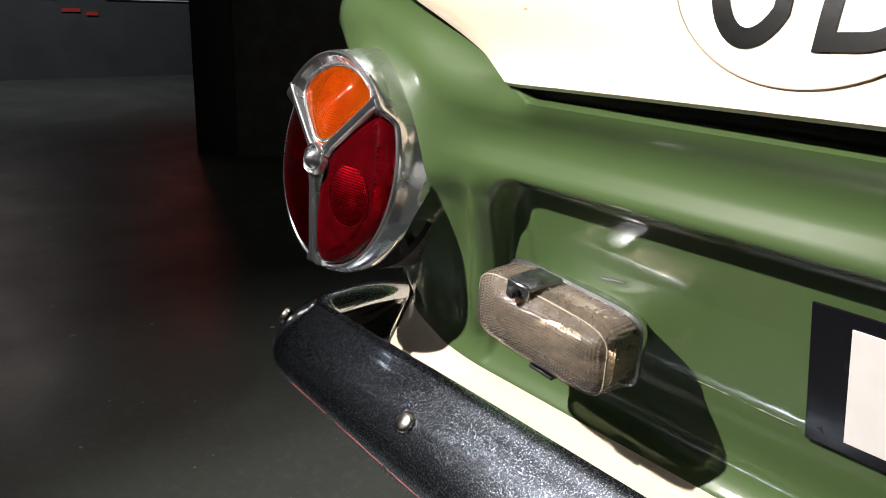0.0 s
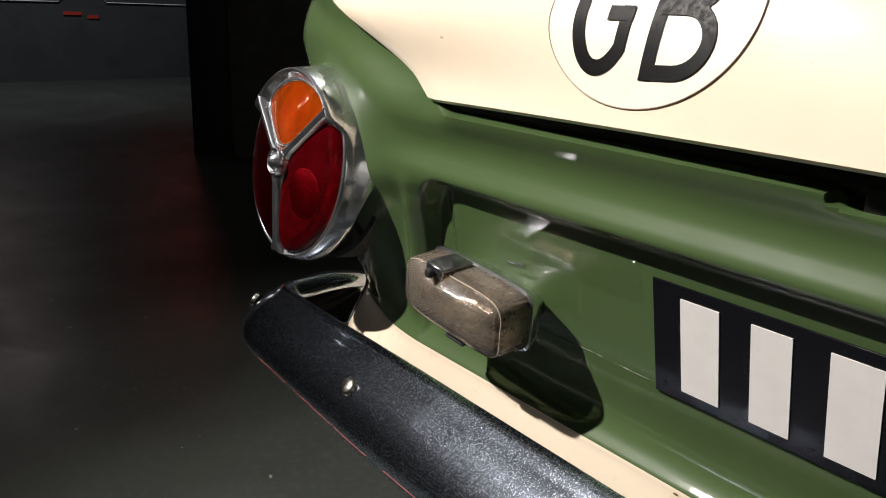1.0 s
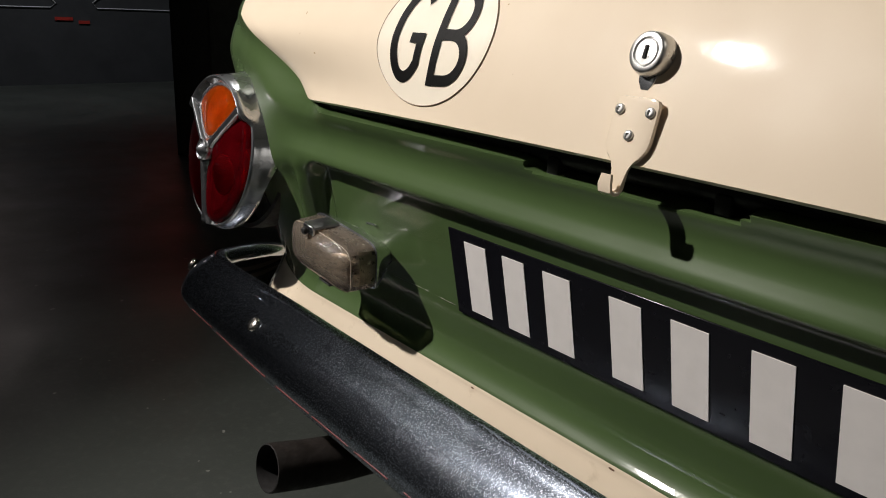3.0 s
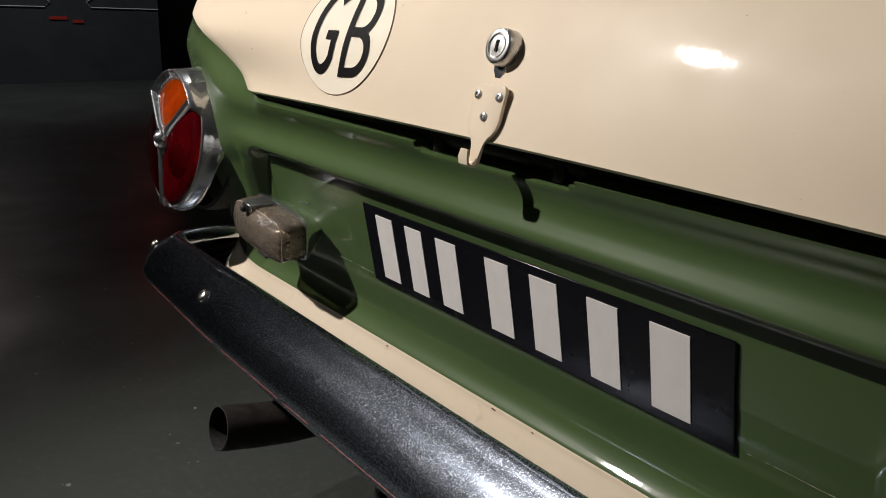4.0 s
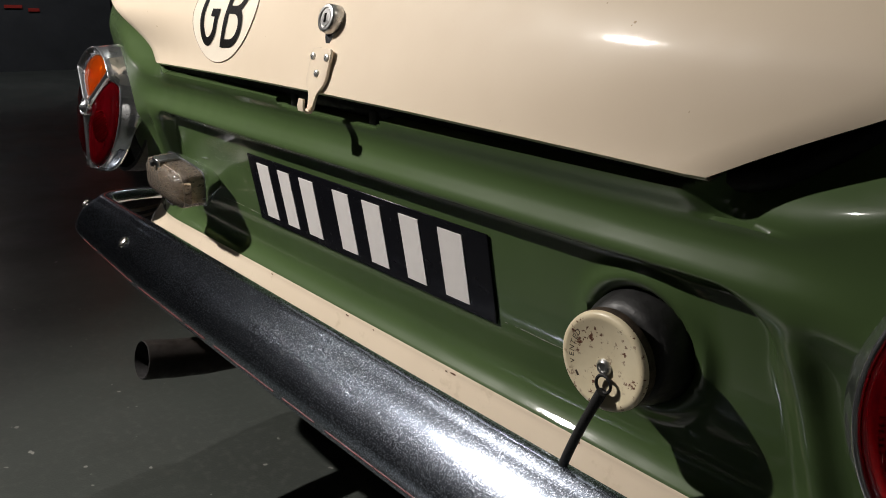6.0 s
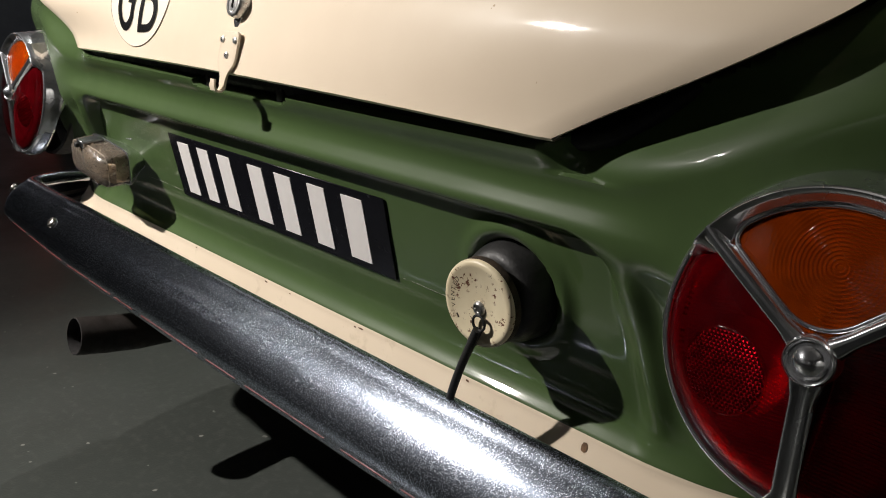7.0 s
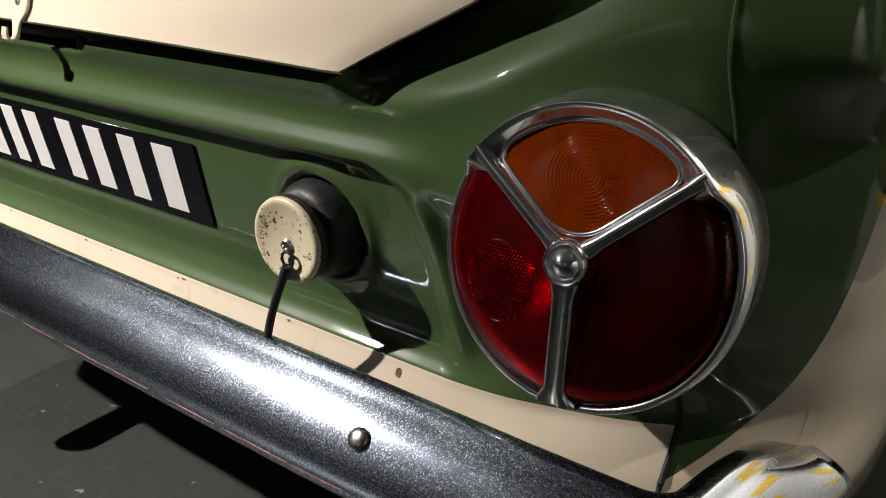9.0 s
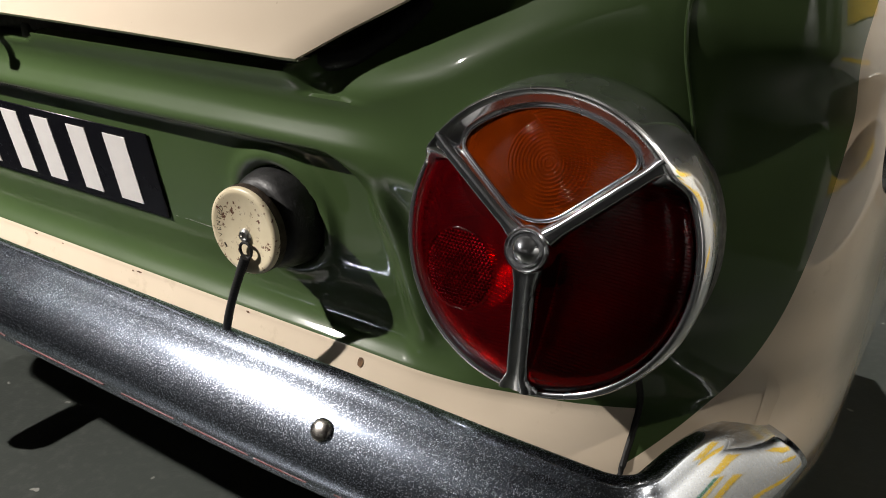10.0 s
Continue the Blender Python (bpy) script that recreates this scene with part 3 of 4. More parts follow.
def sweep(x, z):
    """The wing runs forward towards its outer edge beside the lamp."""
    return (0.042 - 0.014 * smooth(0.715, 0.775, z)) * smooth(0.54, 0.72, x) * (1 - 0.7 * smooth(0.50, 0.465, z))


def plan(z):
    """Half outline of the body at height z, from the middle round to the side."""
    fx, sx, r = FIN_X(z), SIDE_X(z), CORNER_R(z)
    y0 = WING_Y(z + lip_drop(fx, z))
    pts = [Vector((x, skin_y(x, z) + sweep(x, z))) for x in np.concatenate([np.linspace(0, 0.42, 60), np.linspace(0.4225, 0.5225, 44), np.linspace(0.527, fx - 2.2 * r, 28)])]
    b = Vector((fx, y0 + sweep(fx, z)))
    c = Vector((sx - 0.004, y0 + 0.165 - 0.085 * smooth(0.70, 0.76, z)))
    dout = (c - b).normalized()
    p0, p2 = pts[-1], b + dout * 2.2 * r
    for k in range(1, 15):
        t = k / 14
        pts.append(p0 * (1 - t) ** 2 + 2 * b * t * (1 - t) + p2 * t * t)
    q0, q2 = b + (c - b) * 0.55, Vector((sx, y0 + 0.30))
    for k in range(1, 9):
        pts.append(p2.lerp(q0, k / 8))
    for k in range(1, 17):
        t = k / 16
        pts.append(q0 * (1 - t) ** 2 + 2 * c * t * (1 - t) + q2 * t * t)
    for y in (0.45, 0.6, 0.8, 1.05, 1.35):
        pts.append(Vector((sx, max(y, q2.y + 0.01))))
    return pts


HEIGHTS = sorted({round(float(v), 4) for v in np.concatenate([np.linspace(0.33, 0.48, 14), np.linspace(0.484, 0.535, 26), np.linspace(0.54, 0.63, 26), np.linspace(0.633, 0.735, 50), np.linspace(0.74, 0.91, 44)])})


def body_shell():
    rows = []
    for z in HEIGHTS:
        half = plan(z)
        row = []
        for sign, pts in ((-1, half[:0:-1]), (1, half)):
            for p in pts:
                x, y = sign * p.x, p.y
                if sign < 0:
                    x -= 0.029 * smooth(0.68, 0.74, z) * (1 - 0.6 * smooth(0.76, 0.87, z)) * smooth(0.56, 0.69, p.x)
                if abs(x) < 0.52 and 0.49 < z < 0.68:
                    deep = recess_y(z) + 0.008 * smooth(-0.428, -0.452, x) * smooth(0.50, 0.55, z) if z > 0.4905 else y
                    d = recess_edge(x, z)
                    m = smooth(0.0, 0.009 + (0.009 * smooth(0.64, 0.60, z) if x > 0 else 0.0), d)
                    y = max(y, y * (1 - m) + deep * m)
                    r = filler_dish(x, z)
                    if m > 0:
                        y += m * (-0.0055 * math.exp(-(((r - 0.051) / 0.008) ** 2)) + 0.006 * smooth(0.048, 0.036, r))
                if z > 0.70 and y < 0.4:
                    y = lid_fair(x, z, y)
                    y += 0.030 * smooth(0.0, 0.008, lid_edge(x, z))
                row.append((x, y, z))
        rows.append(row)
    bm, _ = bm_grid(rows)
    return part("body_shell", bm, BODY_PAINT, car, "green rear panel with cream lower body", 50)


body_shell()


def wing_tops():
    """Cream-green tops of the wings beside the boot lid, and the dark underside."""
    z = HEIGHTS[-1]
    half = plan(z)
    for sign in (-1, 1):
        rows = []
        for p in half:
            rows.append([(sign * p.x, p.y, z), (sign * (p.x - 0.012), p.y + 0.02, z + 0.008), (sign * max(p.x - 0.10, 0), p.y + 0.06, z + 0.012)])
        bm, _ = bm_grid(rows)
        part("wing_top", bm, GREEN_PAINT, car)
    part("rear_deck", bm_box((1.34, 0.80, 0.02), (0, 0.955, 0.898), 0.006), GREEN_PAINT, car, "green deck ahead of the boot lid")
    bm = bm_box((1.44, 1.16, 0.03), (0, 0.76, 0.335), 0.008)
    part("underbody", bm, UNDER, car, "black painted underbody")
    bm = bm_box((1.46, 0.02, 0.56), (0, 1.345, 0.62))
    part("bulkhead", bm, UNDER, car, "black inner bulkhead")


wing_tops()


def boot_lid():
    """The cream boot lid: outer sheet, folded edge, sealed all round."""
    n = 61
    prof = []
    for i in range(len(LID) - 1):
        (y0, z0), (y1, z1) = LID[i], LID[i + 1]
        steps = 4 if i < 8 else 6
        for k in range(steps):
            t = k / steps
            prof.append((y0 + (y1 - y0) * t, z0 + (z1 - z0) * t))
    prof.append(LID[-1])
    prof = [(LID_Y(z) if z < 0.875 else y, z) for y, z in prof]
    outer = []
    for y, z in prof:
        w = lid_half(z)
        row = []
        for u in np.linspace(-1, 1, n):
            x = w * u + lid_mid(z)
            drop = 0.0025 * smooth(0.992, 1.0, abs(u))
            zz = z + lid_rise(x, z)
            yy = LID_Y(zz) if z < 0.86 else y
            row.append((x, yy + lid_bow(x, zz) + drop, zz))
        outer.append(row)
    bottom = [(x, y + 0.0035, z - 0.0025) for x, y, z in outer[0]]
    back = [(x, y + 0.016, z - 0.001) for x, y, z in outer[0]]
    bm, vs = bm_grid([back, bottom, *outer])
    for side in (0, -1):
        edge = [row[side] for row in vs[2:]]
        inner = [bm.verts.new(v.co + Vector(((0.004 if side == 0 else -0.004), 0.006, -0.002))) for v in edge]
        for k in range(len(edge) - 1):
            bm.faces.new((edge[k], edge[k + 1], inner[k + 1], inner[k]))
    return part("boot_lid", bm, CREAM_PAINT, car, "cream painted boot lid", 40)


lid = boot_lid()


def lid_seal():
    pts = [(-0.6, 0.125, 0.842), (-0.555, 0.10, 0.80), (-0.505, 0.085, 0.765), (-0.458, 0.070, 0.731), (-0.43, 0.066, 0.7245)]
    line = [*pts, *[(x, 0.064, 0.7235) for x in np.linspace(-0.40, 0.40, 20)], *[(-x, y, z) for x, y, z in pts[::-1]]]
    part("lid_seal", bm_tube(line, 0.010, 10), RUBBER, car, "black rubber boot seal")
    for x in (-0.085, 0.060):
        part("seal_clip", bm_box((0.012, 0.012, 0.014), (x, 0.058, 0.7155), 0.002), RUBBER, car)


lid_seal()


def country_sticker():
    """White oval with the letters GB, lying on the lid's curve."""
    cx, cz, rx, rz = -0.2360, 0.8025, 0.0775, 0.0585

    def lay(x, z, off):
        y = lid_y(x, z)
        s = (lid_y(x, z + 0.004) - lid_y(x, z - 0.004)) / 0.008
        n = Vector((0, -1, s)).normalized()
        return Vector((x, y, z)) + n * off

    rows = []
    for k in range(13):
        f = k / 12
        rows.append([lay(cx + rx * f * math.cos(a), cz + rz * f * math.sin(a), 0.0008) for a in np.linspace(0, 2 * math.pi, 64, endpoint=False)])
    bm, vs = bm_grid(rows[1:], wrap_v=True)
    bm.faces.new(vs[0])
    sticker = part("country_sticker", bm, STICKER_WHITE, lid, "white oval country sticker with black letters")
    ring = [[lay(cx + (rx + d) * math.cos(a), cz + (rz + d) * math.sin(a), o) for d, o in ((-0.0006, 0.0009), (0.0, 0.0013), (0.0006, 0.0003))] for a in np.linspace(0, 2 * math.pi, 72, endpoint=False)]
    bm, _ = bm_grid(ring, wrap_u=True)
    part("sticker_edge", bm, STICKER_LINE, sticker, "browned sticker edge")

    def stroke(points, width, closed=False):
        rows = []
        n = len(points)
        for i, (x, z) in enumerate(points):
            a = Vector(points[(i - 1) % n] if closed or i > 0 else points[0])
            b = Vector(points[(i + 1) % n] if closed or i < n - 1 else points[-1])
            d = (b - a).normalized()
            w = width[i] if isinstance(width, list) else width
            side = Vector((-d.y, d.x)) * w / 2
            p = Vector((x, z))
            rows.append([(p + side * s) for s in (1, 0.33, -0.33, -1)])
        return rows

    slant = 0.0

    def put(name, strokes):
        bm = bmesh.new()
        for k, (pts, width) in enumerate(strokes):
            dense = []
            for (xa, za), (xb, zb) in zip(pts, pts[1:]):
                n = max(1, int(math.hypot(xb - xa, zb - za) / 0.002))
                dense += [(xa + (xb - xa) * i / n, za + (zb - za) * i / n) for i in range(n)]
            dense.append(pts[-1])
            vs = [[bm.verts.new(lay(cx + p.x + slant * p.y, cz + p.y, 0.0014 + 0.0002 * k)) for p in row] for row in stroke(dense, width)]
            for i in range(len(vs) - 1):
                for j in range(3):
                    bm.faces.new((vs[i][j], vs[i + 1][j], vs[i + 1][j + 1], vs[i][j + 1]))
        part(name, bm, STICKER_BLACK, sticker, "black letter")

    h, gc = 0.0365, -0.0280
    g_arc = [(gc + 0.0215 * math.cos(a), h * math.sin(a)) for a in np.linspace(radians(48), radians(322), 40)]
    put("letter_g", [(g_arc, 0.0100), ([(gc + 0.0165, -0.0245), (gc + 0.0165, 0.001)], 0.0090), ([(gc + 0.002, -0.0035), (gc + 0.0215, -0.0035)], 0.0085)])
    b0 = 0.0130
    arc = lambda cy, r, rz2: [(b0 + 0.0170 + r * math.cos(a), cy + rz2 * math.sin(a)) for a in np.linspace(radians(88), radians(-88), 16)]
    top = [(b0 - 0.004, h), (b0 + 0.0170, h), *arc(0.0182, 0.0180, 0.0173), (b0, 0.0009)]
    low = [(b0, 0.0009), (b0 + 0.0170, 0.0009), *arc(-0.0173, 0.0205, 0.0182), (b0 - 0.004, -h)]
    put("letter_b", [([(b0, -h - 0.0045), (b0, h + 0.0045)], 0.0095), (top, 0.0088), (low, 0.0088)])


country_sticker()


def boot_lock():
    base = Vector((0.0005, lid_y(0, 0.802) + 0.002, 0.7995))
    out = Vector((-0.02, -1, 0.28))
    m = axis_frame(base, out)
    prof = [(0.0145, 0.0), (0.0145, 0.008), (0.0138, 0.0115), (0.0130, 0.0135), (0.0122, 0.0140), (0.0098, 0.0140), (0.0091, 0.0128), (0.0085, 0.0130), (0.0080, 0.0136), (0.0, 0.0138)]
    lock = part("boot_lock", bm_revolve(prof, m, 40), STEEL, lid, "round chrome boot lock")
    part("key_slot", bm_box((0.0022, 0.0085, 0.002), (0, 0, 0.0137)), SOOT, lock).data.transform(m)
    flap = [(-0.008, -0.008), (0.008, -0.008), (0.0065, -0.017), (0.003, -0.0225), (-0.003, -0.0225), (-0.0065, -0.017)]
    part("flap", bm_prism(flap, 0.006, m, 0.001), LAMP_CHROME, lock, "chrome lock flap")


boot_lock()


def lid_bracket():
    """Cream pull hook screwed to the lid's lower edge."""
    y0 = lid_y(0, 0.75)
    m = axis_frame(Vector((0.003, y0 - 0.0008, 0.7535)), Vector((0, -1, 0.27)))
    o = [(-0.0165, 0.018), (-0.0145, 0.0215), (-0.011, 0.0225), (0.0125, 0.0225), (0.0160, 0.0215), (0.0178, 0.018), (0.0178, -0.004), (0.0165, -0.010), (0.0120, -0.0165), (0.0075, -0.0195),
         (0.0055, -0.024), (0.0050, -0.036), (0.003, -0.0385), (-0.003, -0.0385), (-0.0050, -0.036), (-0.0052, -0.024), (-0.0075, -0.0195), (-0.0130, -0.0155), (-0.0165, -0.009)]
    plate = part("pull_hook", bm_prism(o, 0.0028, m, 0.0008), CREAM_PAINT, lid, "cream painted steel pull hook")
    curl = [(-0.030, 0.0012), (-0.0365, 0.0014), (-0.0395, 0.0035), (-0.0405, 0.0070), (-0.0392, 0.0105), (-0.0350, 0.0124), (-0.0285, 0.0126)]
    rows = []
    for k, (y, o) in enumerate(curl):
        (ya, oa), (yb, ob2) = curl[max(k - 1, 0)], curl[min(k + 1, len(curl) - 1)]
        n = Vector((oa - ob2, yb - ya)).normalized() * 0.0011
        w = 0.0051 if k < 6 else 0.0038
        rows.append([m @ Vector((u * w, y + v * n.x, o + v * n.y)) for u, v in ((-1, -1), (1, -1), (1, 1), (-1, 1))])
    bm, vs = bm_grid(rows, wrap_v=True)
    bm.faces.new(vs[0])
    bm.faces.new(vs[-1])
    part("hook_tip", bm, CREAM_PAINT, plate, "strip folded up into a hook")
    for x, y in ((-0.0115, 0.0135), (0.0125, 0.0135), (0.0005, -0.0022)):
        f = m @ Matrix.Translation((x, y, 0.0028))
        part("screw", bm_revolve([(0.0036, 0), (0.0034, 0.0012), (0.0024, 0.0019), (0.0017, 0.0019), (0.0014, 0.0008), (0.0, 0.0008)], f, 16), STEEL, plate, "dull socket screw")


lid_bracket()


# ---------------------------------------------------------------- recess fittings
def top_strip():
    rows = []
    sec = [(0.0, -0.0065), (-0.0035, -0.006), (-0.0045, -0.0035), (-0.0030, -0.001), (-0.0045, 0.0015), (-0.0040, 0.0045), (0.0, 0.0055)]
    for x in np.linspace(-0.440, 0.415, 64):
        sink = 0.006 * smooth(-0.42, -0.44, x)
        rows.append([(x, recess_y(0.648) + 0.005 + sink + a, 0.6515 + b) for a, b in sec])
    bm, vs = bm_grid(rows)
    bm.faces.new(vs[0])
    bm.faces.new(vs[-1])
    part("rubber_strip", bm, TRIM, car, "glossy black ribbed strip above plate")


top_strip()


def number_plate():
    """Black plate with seven pale character bars."""
    x0, x1, z0, z1 = -0.2195, 0.2115, 0.5525, 0.6370
    out = Vector((0, -1, -0.2))
    mid = Vector(((x0 + x1) / 2, recess_y((z0 + z1) / 2) - 0.0008, (z0 + z1) / 2))
    m = axis_frame(mid, out)
    w, h = x1 - x0, (z1 - z0) / math.cos(math.atan(0.2))
    plate = part("number_plate", bm_box((w, h, 0.0016), (0, 0, 0.0008), 0.0006, 1), PLATE_BLACK, car, "black plate with pale character bars")
    plate.data.transform(m)
    spans = ((0.030, 0.140), (0.148, 0.250), (0.258, 0.372), (0.418, 0.532), (0.545, 0.662), (0.688, 0.802), (0.820, 0.948))
    for a, b in spans:
        c, s = (a + b) / 2 - 0.5, (b - a) * 0.60
        bar = part("character_bar", bm_box((w * s, h * 0.80, 0.0008), (w * c, 0, 0.0020)), PLATE_WHITE, plate)
        bar.data.transform(m)


number_plate()


def superellipse(w, h, n, power=3.2):
    out = []
    for k in range(n):
        a = 2 * math.pi * k / n
        c, s = math.cos(a), math.sin(a)
        out.append((w * math.copysign(abs(c) ** (2 / power), c), h * math.copysign(abs(s) ** (2 / power), s)))
    return out


def reversing_lamp():
    cx, cz = -0.3730, 0.5800
    m = axis_frame(Vector((cx, 0.074, cz)), Vector((0.0, -1, -0.05))) @ Matrix.Rotation(radians(-5), 4, "Z")

    def shell(name, layers, mat, parent, label="", cap0=False, cap1=False, n=56):
        rows = [[m @ Vector((x * 0.95, y * 0.94 + dy, hh)) for x, y in superellipse(w, h, n, pw)] for w, h, hh, pw, dy in layers]
        bm, vs = bm_grid(rows, wrap_v=True)
        if cap0:
            bm.faces.new(vs[0])
        if cap1:
            bm.faces.new(vs[-1])
        return part(name, bm, mat, parent, label, 35)

    lamp = shell("reversing_lamp", [(0.044, 0.013, -0.008, 2.6, 0), (0.050, 0.017, 0.004, 3.0, 0), (0.057, 0.0225, 0.012, 3.6, 0), (0.0625, 0.0268, 0.0195, 4.6, 0), (0.0650, 0.0285, 0.0245, 6.0, 0), (0.0650, 0.0285, 0.027, 6.0, 0), (0.0635, 0.0265, 0.028, 6.0, 0), (0.062, 0.025, 0.020, 6.0, 0)], LAMP_CHROME, car, "rectangular reversing lamp with clear ribbed lens", True)
    shell("reflector", [(0.0590, 0.0245, 0.044, 5.2, 0), (0.0590, 0.0242, 0.026, 6.0, 0), (0.054, 0.021, 0.014, 3.2, 0), (0.036, 0.013, 0.008, 2.4, 0), (0.008, 0.003, 0.006, 2, 0)], DULL_MIRROR, lamp, "stained reflector bowl", False, True)
    lens = [(0.0640, 0.0270, 0.0285, 5.5, 0), (0.0636, 0.0268, 0.0505, 5.2, 0), (0.0622, 0.0256, 0.0556, 5.0, -0.0003), (0.0580, 0.0218, 0.0600, 4.6, -0.0008), (0.0440, 0.0150, 0.0640, 4.2, -0.0016), (0.0180, 0.0060, 0.0662, 3.2, -0.0022)]
    glass = shell("lens", [*lens], CLEAR, lamp, "yellowed clear ribbed lens", False, True)
    front = [m @ Vector((x * 0.95, y * 0.94 - 0.0003, 0.0556)) for x, y in superellipse(0.0622, 0.0256, 72, 5.0)]
    # tan bead paints the bright line along the lens's front edge
    part("edge_glint", bm_tube(front, 0.0007, 6, closed=True), plain("glint_tan", (0.36, 0.30, 0.24), 0.12, 0, 0.2, 80.0), glass, "tan bead painting the bright moulded lens edge")
    clamp = bm_box((0.023, 0.0035, 0.029), (-0.016, 0.0272, 0.0455), 0.0010, 2)
    ob = part("clamp", clamp, plain("dull_clamp", (0.42, 0.43, 0.45), 0.36, 1.0, 0.3, 60.0), lamp, "chrome lens clamp")
    ob.data.transform(m)
    tab = part("clamp_tab", bm_box((0.020, 0.010, 0.0035), (-0.016, 0.0240, 0.0600), 0.0010, 1), LAMP_CHROME, lamp)
    tab.data.transform(m)
    part("screw", bm_revolve([(0.0042, 0), (0.0042, 0.002), (0.003, 0.004), (0, 0.0046)], m @ Matrix.Translation((-0.016, 0.0235, 0.0640)), 16), TRIM, lamp, "dark screw head")
    low = part("foot_tab", bm_box((0.022, 0.003, 0.012), (0.006, -0.0282, 0.050), 0.0008, 1), TRIM, lamp)
    low.data.transform(m)
    part("stud", bm_tube([m @ Vector((0.003, 0.026, 0.002)), m @ Vector((0.024, 0.0305, 0.0035))], 0.0011, 8), LAMP_CHROME, lamp, "thin steel stud")


reversing_lamp()


def filler_cap():
    m = axis_frame(Vector((0.366, 0.080, 0.5905)), Vector((0.02, -1, -0.03)))
    dish = [(0.0445, -0.012), (0.0440, 0.002), (0.0433, 0.010), (0.0422, 0.017), (0.0405, 0.023), (0.0382, 0.028), (0.0352, 0.0318), (0.0310, 0.0335), (0.0, 0.0335)]
    neck = part("filler_neck", bm_revolve(dish, m, 48), RUBBER, car, "black rubber filler grommet")
    part("neck_tube", bm_revolve([(0.0285, -0.028), (0.0285, 0.043)], m, 40), RUBBER, neck, "black filler tube")
    prof = [(0.020, 0.0405), (0.0340, 0.0400), (0.0355, 0.0410), (0.0363, 0.0440), (0.0363, 0.0485), (0.0356, 0.0508), (0.0340, 0.0520), (0.0312, 0.0522), (0.0298, 0.0514), (0.0, 0.0508)]
    cap = part("filler_cap", bm_revolve(prof, m, 64), CAP, car, "chipped cream filler cap with rust spots")
    # side of the cap lies in shade; the dark is in its colour
    part("cap_skirt", bm_revolve([(0.0352, 0.0402), (0.0366, 0.0412), (0.0367, 0.0470), (0.0361, 0.0484)], m, 64), CAP_SIDE, cap, "rusty cap skirt, darkened for its shade")
    f = m @ Matrix.Translation((0.002, -0.003, 0.0508))
    part("screw", bm_revolve([(0.0062, 0), (0.0058, 0.0016), (0.0044, 0.0030), (0.0030, 0.0030), (0.0026, 0.0018), (0, 0.0018)], f, 20), STEEL, cap, "steel centre screw")
    eye = [f @ Vector((0.003 + 0.0062 * math.cos(a), -0.0105 + 0.0065 * math.sin(a), 0.004)) for a in np.linspace(0, 2 * math.pi, 20, endpoint=False)]
    part("split_ring", bm_tube(eye, 0.0012, 8, closed=True), TRIM, cap, "black split ring")
    start = f @ Vector((0.003, -0.016, 0.005))
    end = Vector((0.3335, 0.030, 0.478))
    line = [start.lerp(end, t) + Vector((0, -0.004 * math.sin(math.pi * t), 0)) for t in np.linspace(0, 1, 12)]
    line.append(end + Vector((-0.003, 0.03, -0.02)))
    part("strap", bm_tube(line, [0.0040] * 2 + [0.0036] * 11, 12), TRIM, cap, "black plastic tether")
    # raised lettering round the left of the cap
    word = "VENTED"
    for k, ch in enumerate(word):
        a = radians(197 - 10.2 * k)
        cu = bpy.data.curves.new("letter", "FONT")
        cu.body, cu.size, cu.extrude = ch, 0.0060, 0.0003
        cu.align_x, cu.align_y = "CENTER", "CENTER"
        tmp = new("letter", cu)
        me = bpy.data.meshes.new_from_object(tmp.evaluated_get(bpy.context.evaluated_depsgraph_get()))
        bpy.data.objects.remove(tmp)
        me.transform(m @ Matrix.Translation((0.0268 * math.cos(a), 0.0268 * math.sin(a), 0.0511)) @ Matrix.Rotation(a - radians(90), 4, "Z"))
        me.materials.clear()
        me.materials.append(CAP_SIDE)
        ob = new("letter", me)
        ob.parent = cap
    worn = bm_box((0.0042, 0.0030, 0.0005), (0, 0, 0))
    bar = part("letter_bar", worn, CAP_SIDE, cap, "worn unreadable letter")
    bar.data.transform(m @ Matrix.Translation((-0.0215, -0.0160, 0.0511)) @ Matrix.Rotation(radians(126), 4, "Z"))


filler_cap()


